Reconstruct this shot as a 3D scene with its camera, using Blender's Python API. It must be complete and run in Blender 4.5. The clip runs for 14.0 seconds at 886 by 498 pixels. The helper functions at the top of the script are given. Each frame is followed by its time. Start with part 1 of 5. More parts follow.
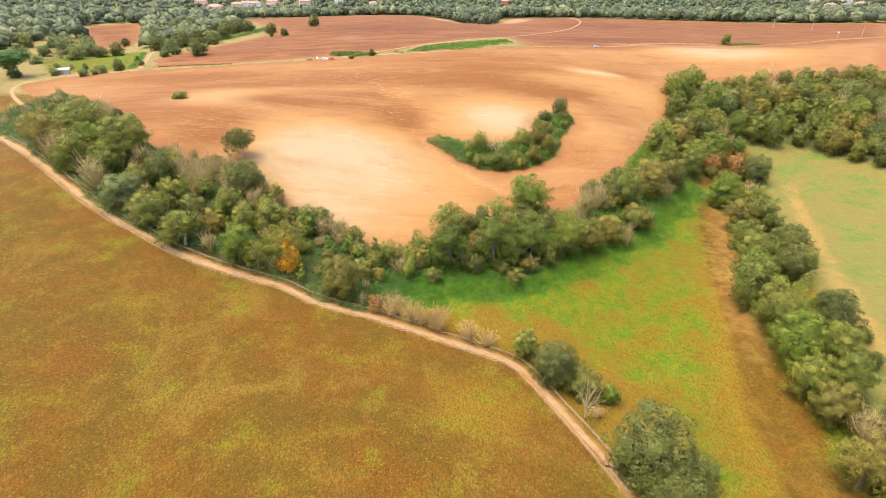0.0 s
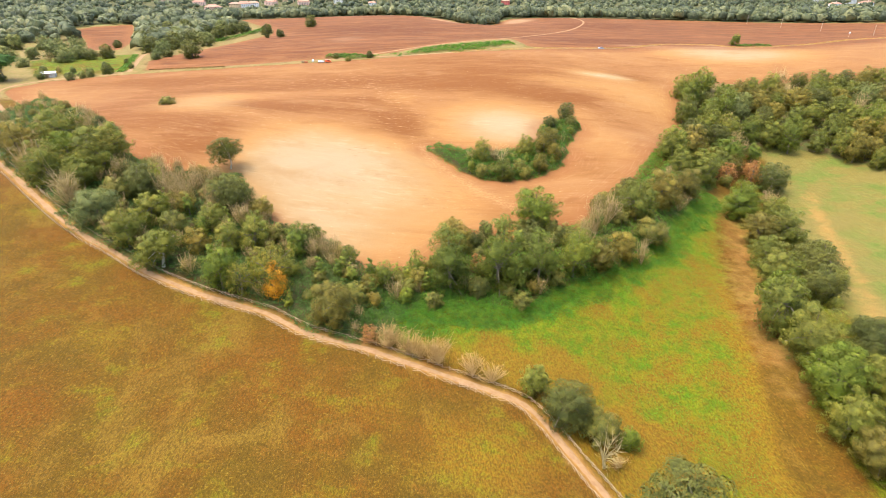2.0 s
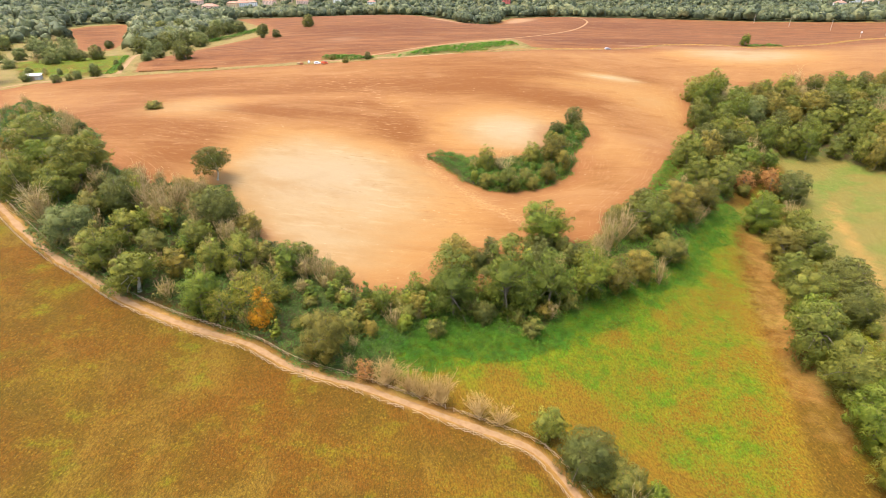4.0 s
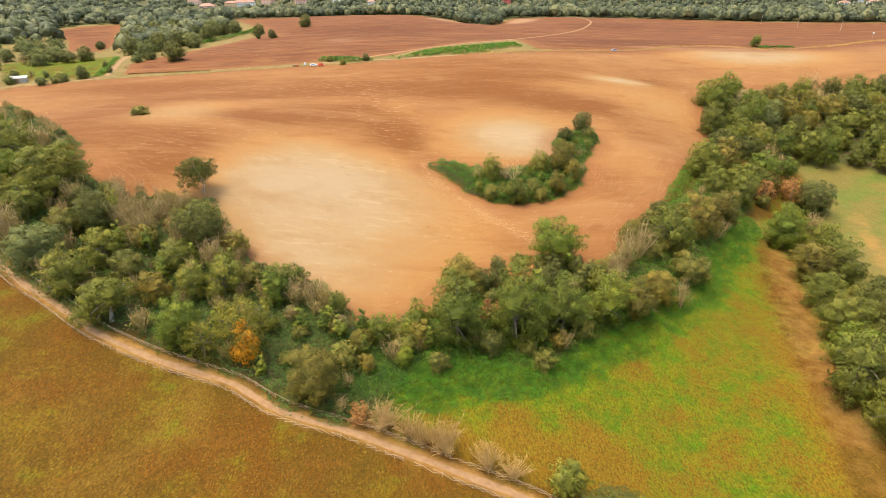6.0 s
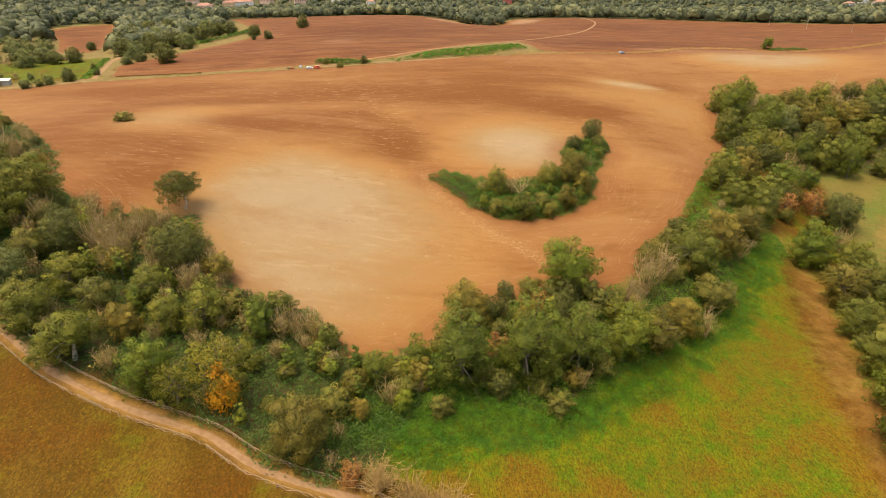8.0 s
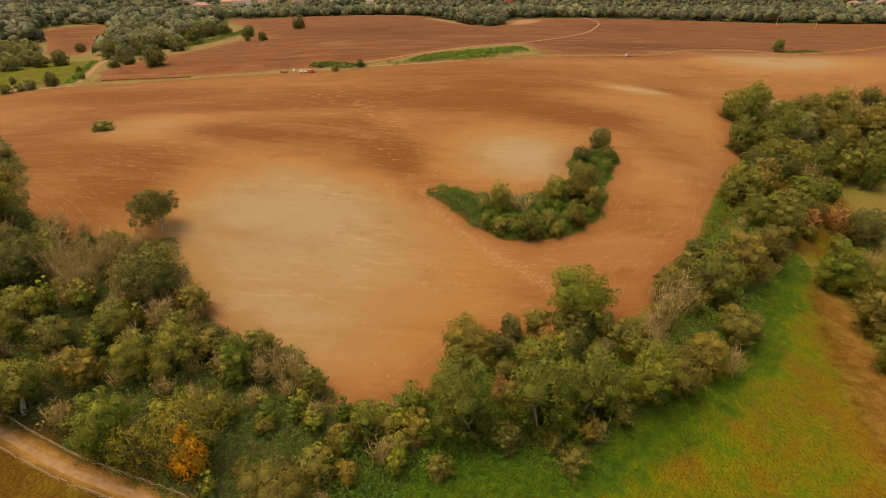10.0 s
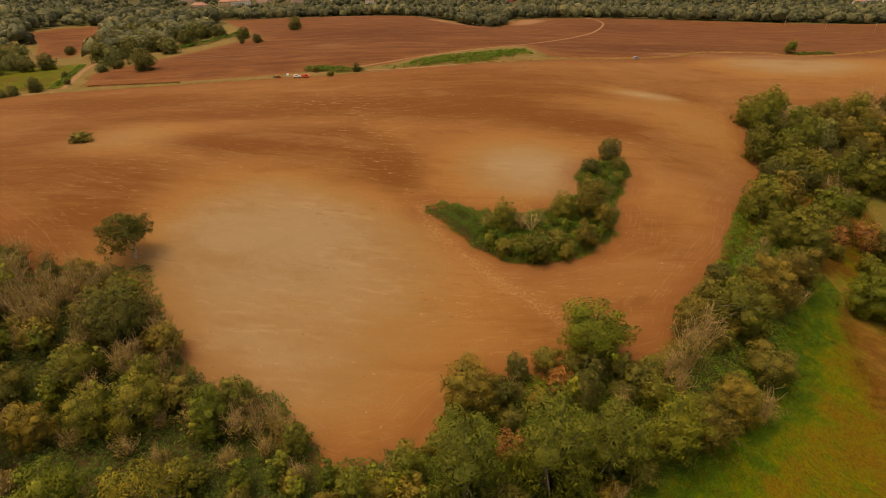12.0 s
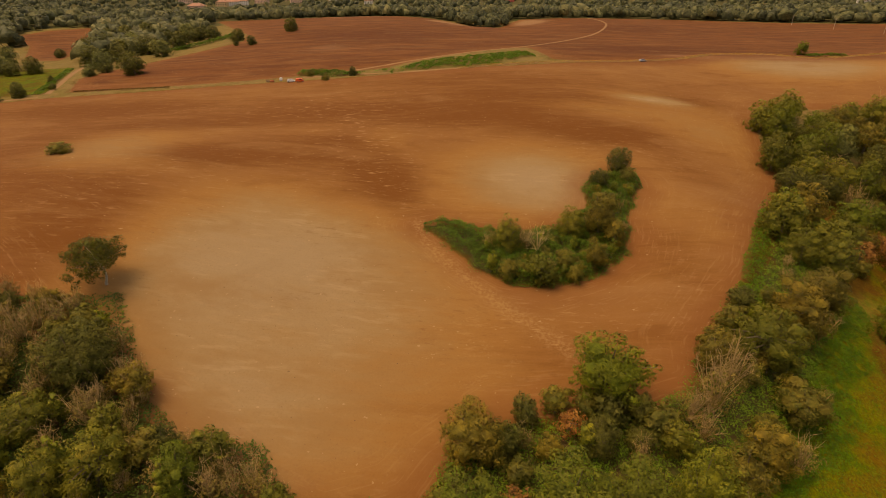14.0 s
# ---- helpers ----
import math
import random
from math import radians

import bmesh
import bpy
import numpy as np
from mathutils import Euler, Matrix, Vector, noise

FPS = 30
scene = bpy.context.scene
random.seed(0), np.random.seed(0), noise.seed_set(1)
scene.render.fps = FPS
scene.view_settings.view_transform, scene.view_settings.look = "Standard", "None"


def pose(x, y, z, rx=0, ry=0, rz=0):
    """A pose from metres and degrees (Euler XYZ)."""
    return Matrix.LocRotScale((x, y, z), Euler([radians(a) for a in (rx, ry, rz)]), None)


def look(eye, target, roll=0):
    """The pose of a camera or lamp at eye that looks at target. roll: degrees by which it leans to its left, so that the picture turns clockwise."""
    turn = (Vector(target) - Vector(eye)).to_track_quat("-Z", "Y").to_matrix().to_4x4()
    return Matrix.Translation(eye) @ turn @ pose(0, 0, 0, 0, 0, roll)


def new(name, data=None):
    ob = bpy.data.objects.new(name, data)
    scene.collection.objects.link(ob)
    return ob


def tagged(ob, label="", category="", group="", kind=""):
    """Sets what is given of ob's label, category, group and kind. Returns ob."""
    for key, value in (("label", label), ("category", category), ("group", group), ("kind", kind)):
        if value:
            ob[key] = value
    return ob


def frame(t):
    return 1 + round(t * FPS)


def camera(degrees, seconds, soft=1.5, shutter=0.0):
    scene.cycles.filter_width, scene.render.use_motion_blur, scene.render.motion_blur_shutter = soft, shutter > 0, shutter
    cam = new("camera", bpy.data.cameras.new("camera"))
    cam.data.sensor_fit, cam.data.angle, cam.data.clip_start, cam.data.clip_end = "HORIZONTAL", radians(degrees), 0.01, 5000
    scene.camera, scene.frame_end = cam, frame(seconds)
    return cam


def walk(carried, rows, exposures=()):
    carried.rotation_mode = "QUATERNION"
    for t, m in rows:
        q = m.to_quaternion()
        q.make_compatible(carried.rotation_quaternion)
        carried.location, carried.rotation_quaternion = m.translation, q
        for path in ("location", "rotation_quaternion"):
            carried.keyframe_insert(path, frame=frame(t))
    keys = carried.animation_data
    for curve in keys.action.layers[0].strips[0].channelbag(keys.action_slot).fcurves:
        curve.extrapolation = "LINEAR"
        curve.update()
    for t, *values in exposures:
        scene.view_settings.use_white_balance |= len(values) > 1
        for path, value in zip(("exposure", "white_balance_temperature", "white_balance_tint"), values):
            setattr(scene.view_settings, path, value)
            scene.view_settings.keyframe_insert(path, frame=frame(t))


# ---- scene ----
cam = camera(78.8, 14.0, soft=0.65)
METRES, EYE, TILT, LEAN, TURN = 100.0, 80.0, -26.45, 0.0, 0.0
ROWS = [
    (0.0, 0.0, 0.0, 0.0, 0.0, 0.0, -0.0),
    (0.5, 0.0005, 0.0308, 0.0151, 0.02, 0.01, 0.01),
    (1.0, 0.0006, 0.0649, 0.031, 0.04, 0.02, 0.03),
    (1.5, 0.0004, 0.0964, 0.0459, 0.04, 0.02, 0.06),
    (2.0, -0.0002, 0.1304, 0.0622, 0.05, -0.01, 0.09),
    (2.5, -0.0019, 0.1621, 0.0769, 0.05, -0.05, 0.12),
    (3.0, -0.0034, 0.1961, 0.0929, 0.05, -0.07, 0.12),
    (5.5, -0.014, 0.3567, 0.1651, 0.05, -0.12, 0.15),
    (6.0, -0.0167, 0.39, 0.1805, 0.01, -0.11, 0.13),
    (6.5, -0.0189, 0.4211, 0.1948, 0.0, -0.11, 0.12),
    (7.0, -0.0211, 0.4552, 0.2105, 0.0, -0.09, 0.07),
    (7.5, -0.0228, 0.4879, 0.2253, -0.02, -0.09, 0.05),
    (8.0, -0.024, 0.5226, 0.2432, -0.02, -0.12, 0.02),
    (10.5, -0.0198, 0.6877, 0.334, 0.0, -0.25, 0.03),
    (11.0, -0.0188, 0.7204, 0.3523, 0.02, -0.27, 0.07),
    (11.5, -0.0175, 0.7502, 0.3689, 0.06, -0.3, 0.11),
    (12.0, -0.0163, 0.7816, 0.3863, 0.11, -0.33, 0.11),
    (12.5, -0.0155, 0.8099, 0.401, 0.11, -0.34, 0.13),
    (13.0, -0.0147, 0.8394, 0.4165, 0.11, -0.35, 0.19),
    (13.5, -0.0141, 0.8663, 0.43, 0.12, -0.35, 0.22),
    (14.0, -0.0138, 0.8941, 0.4447, 0.15, -0.37, 0.24),
]
EXPOSURES = [(0.0, 1.9, 6000, 6), (3.0, 1.88, 6100, 6), (5.5, 1.63, 6400, 6), (6.5, 1.46, 6650, 6), (8.0, 1.19, 7350, 8), (11.0, 0.41, 10100, 17), (14.0, 0.16, 11500, 21)]
walk(cam, [(t, pose(0, 0, EYE, TILT, LEAN, TURN) @ pose(METRES * x, METRES * y, METRES * z, 90 + pitch, roll, yaw)) for t, x, y, z, yaw, pitch, roll in ROWS], EXPOSURES)

# ---- light: thin overcast, a veiled sun high in the west ----
SUN_HEIGHT, SUN_TURN = radians(73), radians(-95)
world = bpy.data.worlds.new("sky")
scene.world = world
world.use_nodes = True
sky = world.node_tree.nodes.new("ShaderNodeTexSky")
sky.sky_type, sky.sun_disc = "NISHITA", False
sky.sun_elevation, sky.sun_rotation = SUN_HEIGHT, SUN_TURN
sky.air_density, sky.dust_density, sky.ozone_density = 1.0, 5.0, 0.6
background = world.node_tree.nodes["Background"]
background.inputs["Strength"].default_value = 0.163
world.node_tree.links.new(sky.outputs[0], background.inputs["Color"])
sun = new("sun", bpy.data.lights.new("sun", "SUN"))
sun.data.energy, sun.data.angle, sun.data.color = 0.75, radians(42), (1.0, 0.88, 0.7)
sun_way = Vector((math.sin(SUN_TURN) * math.cos(SUN_HEIGHT), math.cos(SUN_TURN) * math.cos(SUN_HEIGHT), math.sin(SUN_HEIGHT)))
sun.matrix_world = look(sun_way * 500, (0, 0, 0))

rng = np.random.default_rng(7)


# ---- materials ----
class Nodes:
    """Short hand for a material's node tree."""

    def __init__(self, name, roughness=0.85):
        self.mat = bpy.data.materials.new(name)
        self.mat.use_nodes = True
        self.tree = self.mat.node_tree
        self.bsdf = self.tree.nodes["Principled BSDF"]
        self.bsdf.inputs["Roughness"].default_value = roughness
        self.bsdf.inputs["Specular IOR Level"].default_value = 0.5 if roughness < 0.5 else 0.12

    def put(self, socket, value):
        if isinstance(value, bpy.types.NodeSocket):
            self.tree.links.new(value, socket)
        elif isinstance(value, tuple) and len(value) == 3 and socket.type == "RGBA":
            socket.default_value = (*value, 1)
        else:
            socket.default_value = value

    def node(self, kind):
        return self.tree.nodes.new(kind)

    def attr(self, name):
        n = self.node("ShaderNodeAttribute")
        n.attribute_name = name
        return n.outputs["Fac"]

    def place(self, stretch=(1, 1, 1), turn=0.0):
        n = self.node("ShaderNodeNewGeometry")
        m = self.node("ShaderNodeMapping")
        m.inputs["Scale"].default_value = stretch
        m.inputs["Rotation"].default_value = (0, 0, turn)
        self.tree.links.new(n.outputs["Position"], m.inputs["Vector"])
        return m.outputs[0]

    def noise(self, scale, detail=3.0, vector=None, rough=0.55, twist=0.0):
        n = self.node("ShaderNodeTexNoise")
        n.inputs["Scale"].default_value = scale
        n.inputs["Detail"].default_value = detail
        n.inputs["Roughness"].default_value = rough
        n.inputs["Distortion"].default_value = twist
        self.tree.links.new(vector or self.place(), n.inputs["Vector"])
        return n.outputs["Fac"]

    def calc(self, op, a, b=0.0, clamp=False):
        n = self.node("ShaderNodeMath")
        n.operation, n.use_clamp = op, clamp
        self.put(n.inputs[0], a), self.put(n.inputs[1], b)
        return n.outputs[0]

    def span(self, value, low, high, to_low=0.0, to_high=1.0):
        n = self.node("ShaderNodeMapRange")
        n.interpolation_type = "SMOOTHSTEP"
        for i, v in enumerate((value, low, high, to_low, to_high)):
            self.put(n.inputs[i], v)
        return n.outputs[0]

    def mix(self, fac, a, b, blend="MIX"):
        n = self.node("ShaderNodeMix")
        n.data_type, n.blend_type = "RGBA", blend
        self.put(n.inputs[0], fac), self.put(n.inputs[6], a), self.put(n.inputs[7], b)
        return n.outputs[2]

    def bump(self, height, strength, distance):
        n = self.node("ShaderNodeBump")
        n.inputs["Strength"].default_value, n.inputs["Distance"].default_value = strength, distance
        self.put(n.inputs["Height"], height)
        self.put(self.bsdf.inputs["Normal"], n.outputs[0])

    def done(self, colour):
        self.put(self.bsdf.inputs["Base Color"], colour)
        return self.mat


def plain(name, colour, roughness=0.7, vary=0.25, scale=2.0, metal=0.0):
    """Paint, plaster, timber: one colour with grime and grain."""
    n = Nodes(name, roughness)
    n.bsdf.inputs["Metallic"].default_value = metal
    grime = n.span(n.noise(scale, 4), 0.3, 0.75)
    dark = tuple(c * (1 - vary) for c in colour)
    return n.done(n.mix(grime, colour, dark))


def leaves(name, main, light, dry, dry_part=0.25, bough_scale=0.35):
    """Foliage: differs from tree to tree, from bough to bough and from leaf to leaf."""
    n = Nodes(name, 0.62)
    n.bsdf.inputs["Specular IOR Level"].default_value = 0.2
    tree = n.node("ShaderNodeObjectInfo").outputs["Random"]
    leaf = n.node("ShaderNodeNewGeometry").outputs["Random Per Island"]
    bough = n.noise(bough_scale, 3)
    colour = n.mix(n.span(bough, 0.35, 0.7), main, light)
    colour = n.mix(n.span(n.noise(0.075, 2), 0.52, 0.72, 0.0, 0.14), colour, dry)
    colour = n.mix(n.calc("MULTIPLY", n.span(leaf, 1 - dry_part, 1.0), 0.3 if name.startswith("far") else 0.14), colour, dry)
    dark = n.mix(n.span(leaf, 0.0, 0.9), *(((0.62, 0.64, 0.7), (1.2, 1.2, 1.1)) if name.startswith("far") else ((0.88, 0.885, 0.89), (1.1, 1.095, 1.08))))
    colour = n.mix(1.0, colour, dark, "MULTIPLY")
    sprays = n.noise(0.75, 3, rough=0.6)
    colour = n.mix(1.0, colour, n.mix(n.span(sprays, 0.34, 0.66), (0.71, 0.72, 0.73), (1.22, 1.2, 1.1)), "MULTIPLY")
    tint = n.mix(tree, (0.72, 0.735, 0.52), (1.1, 1.03, 0.66))
    colour = n.mix(1.0, colour, tint, "MULTIPLY")
    n.put(n.bsdf.inputs["Base Color"], colour)
    glow, both, out = n.node("ShaderNodeBsdfTranslucent"), n.node("ShaderNodeMixShader"), n.tree.nodes["Material Output"]
    n.put(glow.inputs["Color"], colour)
    both.inputs[0].default_value = 0.2
    n.tree.links.new(n.bsdf.outputs[0], both.inputs[1]), n.tree.links.new(glow.outputs[0], both.inputs[2])
    n.tree.links.new(both.outputs[0], out.inputs["Surface"])
    return n.mat


LEAF = {
    "oak": leaves("oak_leaves", (0.125, 0.143, 0.0238), (0.201, 0.195, 0.037), (0.314, 0.189, 0.0462)),
    "holm": leaves("evergreen_leaves", (0.0884, 0.0988, 0.0254), (0.141, 0.138, 0.0357), (0.133, 0.112, 0.0357), 0.12),
    "lime": leaves("bright_green_leaves", (0.112, 0.156, 0.0166), (0.173, 0.199, 0.0254), (0.262, 0.195, 0.0293)),
    "olive": leaves("olive_green_leaves", (0.154, 0.136, 0.028), (0.239, 0.184, 0.0394), (0.334, 0.179, 0.0449), 0.3),
    "alder": leaves("mid_green_leaves", (0.119, 0.148, 0.0194), (0.183, 0.198, 0.0301), (0.281, 0.207, 0.0376)),
    "field_oak": leaves("field_oak_leaves", (0.0796, 0.096, 0.0147), (0.131, 0.137, 0.0212), (0.206, 0.137, 0.0244)),
    "grey": leaves("grey_green_leaves", (0.138, 0.158, 0.0602), (0.208, 0.214, 0.0802), (0.23, 0.192, 0.0802)),
}
LEAF.update({
    "scrub": leaves("scrub_leaves", (0.125, 0.135, 0.029), (0.208, 0.183, 0.0462), (0.333, 0.183, 0.0528), 0.3),
    "ivy": leaves("ivy_leaves", (0.132, 0.175, 0.0263), (0.238, 0.245, 0.0394), (0.29, 0.233, 0.0525), 0.2),
    "yellow": leaves("turning_leaves", (0.18, 0.175, 0.025), (0.26, 0.225, 0.035), (0.458, 0.2731, 0.02601), 0.25),
    "leaning": leaves("leaning_oak_leaves", (0.142, 0.15, 0.02), (0.215, 0.205, 0.032), (0.27, 0.19, 0.04)),
    "rust": leaves("russet_leaves", (0.3, 0.13, 0.05), (0.4, 0.2, 0.08), (0.2, 0.1, 0.04)),
    "bare": leaves("sparse_dry_leaves", (0.2, 0.16, 0.055), (0.29, 0.22, 0.085), (0.33, 0.22, 0.1)),
    "pale": leaves("straw_coloured_leaves", (0.32, 0.2, 0.075), (0.38, 0.25, 0.1), (0.26, 0.15, 0.055)),
})
LEAF.update({
    "needles": leaves("pine_needles", (0.07, 0.15, 0.04), (0.12, 0.2, 0.055), (0.12, 0.14, 0.04), 0.1),
    "dead": leaves("bleached_twigs", (0.42, 0.345, 0.245), (0.48, 0.4, 0.29), (0.34, 0.28, 0.2)),
    "orange": leaves("orange_leaves", (0.62, 0.25, 0.015), (0.72, 0.36, 0.03), (0.52, 0.16, 0.01)),
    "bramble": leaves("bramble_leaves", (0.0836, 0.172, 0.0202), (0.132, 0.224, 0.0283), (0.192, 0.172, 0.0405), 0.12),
    # bramble colours darkened to hold the shade under the copse trees
    "shaded": leaves("shaded_ivy_and_bramble", (0.052, 0.105, 0.02), (0.085, 0.14, 0.026), (0.13, 0.12, 0.035), 0.12),
    "weeds": leaves("tall_weeds", (0.062, 0.168, 0.01), (0.105, 0.195, 0.012), (0.15, 0.15, 0.015), 0.12),
    "tufts": leaves("dry_grass_tufts", (0.12, 0.06, 0.009), (0.13, 0.085, 0.012), (0.16, 0.085, 0.018), 0.3),
    # the pale, bluish cast of distant haze is mixed into these leaf colours
    "far": leaves("far_hazed_leaves", (0.09, 0.108, 0.078), (0.136, 0.152, 0.105), (0.21, 0.18, 0.13), 0.4, 0.03),
})
BARK = plain("bark", (0.2, 0.16, 0.11), 0.9, 0.45, 3.0)
PALE_BARK = plain("bleached_bark", (0.44, 0.38, 0.29), 0.9, 0.25, 3.0)
TWIGS = {"bare": plain("grey_brown_twigs", (0.47, 0.325, 0.15), 0.9, 0.35, 0.5), "pale": plain("straw_twigs", (0.44, 0.28, 0.105), 0.9, 0.25, 0.5)}
POLE_WOOD = plain("weathered_chestnut_poles", (0.4, 0.28, 0.17), 0.9, 0.4, 6.0)


def ground_material():
    n = Nodes("fields", 0.95)
    fine, mid, wide = n.noise(2.2, 4), n.noise(0.35, 4), n.noise(0.045, 3)
    patch, speck = n.noise(0.11, 5, rough=0.65), n.noise(1.1, 4, rough=0.7)
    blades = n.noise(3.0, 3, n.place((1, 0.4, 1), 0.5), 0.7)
    # dry meadow: reddish stalks, ochre grass, yellow-green growth
    meadow = n.mix(n.span(wide, 0.36, 0.64), (0.118, 0.048, 0.0072), (0.09, 0.052, 0.0072))
    meadow = n.mix(n.span(n.calc("ADD", n.calc("MULTIPLY", patch, 0.7), n.calc("MULTIPLY", speck, 0.3)), 0.46, 0.64, 0.0, 0.62), meadow, (0.15, 0.09, 0.0115))
    meadow = n.mix(n.span(n.noise(0.2, 5, rough=0.7), 0.54, 0.7, 0.0, 0.5), meadow, (0.184, 0.08, 0.0208))
    meadow = n.mix(n.span(n.calc("ADD", n.calc("MULTIPLY", n.noise(0.09, 3, n.place((1, 1.9, 1))), 0.65), n.calc("MULTIPLY", speck, 0.4)), 0.69, 0.8, 0.0, 0.45), meadow, (0.112, 0.105, 0.0115))
    wisps = n.noise(0.05, 6, n.place((1, 0.55, 1), 0.4), 0.62, 1.2)
    meadow = n.mix(n.span(wisps, 0.5, 0.68, 0.0, 0.5), meadow, (0.2, 0.125, 0.032))
    # fresh growth in the damp part
    green = n.mix(n.span(mid, 0.35, 0.65), (0.058, 0.14, 0.0045), (0.13, 0.152, 0.0065))
    ragged = n.calc("ADD", n.calc("MULTIPLY", n.calc("SUBTRACT", patch, 0.52), 3.2), n.calc("MULTIPLY", n.calc("SUBTRACT", speck, 0.5), 0.4))
    straw = n.mix(n.span(speck, 0.4, 0.65), (0.185, 0.1, 0.0125), (0.165, 0.122, 0.013))
    meadow = n.mix(n.span(n.calc("ADD", n.attr("gold"), n.calc("MULTIPLY", n.calc("SUBTRACT", patch, 0.5), 0.8)), 0.1, 0.9, 0.0, 0.9), meadow, straw)
    meadow = n.mix(n.span(n.calc("ADD", n.attr("lush"), ragged), 0.0, 1.15), meadow, green)
    # stalks, and the shade between them put into the colour as dark streaks
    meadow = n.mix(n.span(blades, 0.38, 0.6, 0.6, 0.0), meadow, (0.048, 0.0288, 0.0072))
    meadow = n.mix(n.span(fine, 0.55, 0.72, 0.0, 0.45), meadow, (0.24, 0.16, 0.036))
    meadow = n.mix(1.0, meadow, (0.99, 0.955, 0.49), "MULTIPLY")
    # pasture
    pasture = n.mix(n.span(wide, 0.35, 0.65), (0.092, 0.13, 0.018), (0.165, 0.126, 0.034))
    pasture = n.mix(n.span(patch, 0.42, 0.58), pasture, (0.16, 0.122, 0.028))
    pasture = n.mix(n.span(n.noise(0.7, 4, n.place((1, 0.35, 1), 0.9), 0.7), 0.45, 0.68, 0.0, 0.5), pasture, (0.19, 0.165, 0.042))
    # shade between the pasture blades, also painted in as darker colour
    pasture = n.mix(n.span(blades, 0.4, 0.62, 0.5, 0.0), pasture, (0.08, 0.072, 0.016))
    meadow = n.mix(n.span(n.attr("pasture"), -2.0, 3.0), meadow, pasture)
    worn = n.calc("ADD", n.attr("worn"), n.calc("MULTIPLY", n.calc("SUBTRACT", n.calc("ADD", n.calc("MULTIPLY", mid, 0.4), n.calc("MULTIPLY", patch, 0.6)), 0.5), 1.1))
    meadow = n.mix(n.span(worn, 0.2, 0.8, 0.0, 0.85), meadow, (0.29, 0.158, 0.046))
    hay = n.mix(n.span(mid, 0.35, 0.65), (0.2, 0.132, 0.052), (0.165, 0.13, 0.042))
    meadow = n.mix(n.calc("MULTIPLY", n.attr("dry"), n.span(patch, 0.42, 0.6, 1.0, 0.35)), meadow, hay)
    meadow = n.mix(n.span(n.noise(6.0, 3, None, 0.7), 0.36, 0.64), n.mix(1.0, meadow, (0.76, 0.75, 0.7), "MULTIPLY"), n.mix(1.0, meadow, (1.16, 1.13, 1.1), "MULTIPLY"))
    # leaf litter under the trees
    litter = n.mix(n.span(mid, 0.35, 0.65), (0.056, 0.072, 0.016), (0.088, 0.06, 0.024))
    edge = n.calc("MULTIPLY", n.calc("SUBTRACT", n.noise(0.25, 3), 0.5), 9.0)
    meadow = n.mix(n.span(n.calc("ADD", n.attr("wood"), edge), -2.0, 3.0), meadow, litter)
    # ploughed soil: harrow lines run along the field's edges
    here = n.node("ShaderNodeSeparateXYZ")
    n.put(here.inputs[0], n.place((0.09, 0.09, 0.09)))
    lines = n.node("ShaderNodeCombineXYZ")
    n.put(lines.inputs[0], n.attr("plough")), n.put(lines.inputs[1], here.outputs[0]), n.put(lines.inputs[2], here.outputs[1])
    rows = n.noise(1.1, 3, lines.outputs[0])
    streak = n.noise(0.16, 4, lines.outputs[0], 0.62)
    across = n.noise(0.12, 4, n.place((0.3, 1.0, 1), -0.14), 0.65)
    ripple = n.noise(0.42, 5, n.place((0.13, 1.0, 1), -0.1), 0.7)
    soil = n.mix(n.span(wide, 0.3, 0.7), (0.196, 0.087, 0.027), (0.225, 0.106, 0.033))
    murk = n.calc("ADD", n.attr("dark"), n.calc("ADD", n.calc("MULTIPLY", n.calc("SUBTRACT", across, 0.5), 0.8), n.calc("MULTIPLY", n.calc("SUBTRACT", ripple, 0.5), 0.9)))
    grain = n.calc("ADD", n.calc("MULTIPLY", streak, 0.4), n.calc("ADD", n.calc("MULTIPLY", across, 1.1), n.calc("MULTIPLY", ripple, 0.7)))
    chalk = n.calc("ADD", n.attr("pale"), n.calc("MULTIPLY", n.calc("SUBTRACT", grain, 1.1), 0.4))
    soil = n.mix(n.span(chalk, 0.0, 0.35, 0.0, 0.9), soil, (0.252, 0.122, 0.034))
    soil = n.mix(n.span(n.calc("SUBTRACT", murk, n.calc("MULTIPLY", n.attr("pale"), 0.45)), -0.1, 0.85), soil, (0.142, 0.052, 0.0115))
    soil = n.mix(n.span(chalk, 0.2, 0.8), soil, (0.254, 0.157, 0.066))
    soil = n.mix(n.span(chalk, 0.5, 1.15), soil, (0.262, 0.182, 0.096))
    soil = n.mix(n.span(n.attr("red"), -12.0, 12.0, 0.0, 0.9), soil, n.mix(n.span(n.calc("SUBTRACT", across, n.calc("MULTIPLY", n.attr("dark"), 0.3)), 0.32, 0.66), (0.084, 0.026, 0.0075), (0.146, 0.052, 0.0148)))
    soil = n.mix(n.calc("MULTIPLY", n.span(n.attr("red"), -5.0, 10.0), n.span(n.attr("pale"), 0.1, 0.5, 0.0, 0.75)), soil, (0.27, 0.155, 0.08))
    flecks = n.calc("ADD", n.attr("fleck"), 0.22)
    soil = n.mix(n.span(n.calc("ADD", n.calc("MULTIPLY", rows, 0.5), n.calc("MULTIPLY", speck, 0.5)), 0.57, 0.66, 0.0, 0.16), soil, (0.344, 0.216, 0.104))
    soil = n.mix(n.span(fine, 0.32, 0.52, 0.1, 0.0), soil, (0.104, 0.04, 0.0136))
    strokes = n.noise(0.75, 4, n.place((0.3, 1.0, 1), 0.12), 0.68)
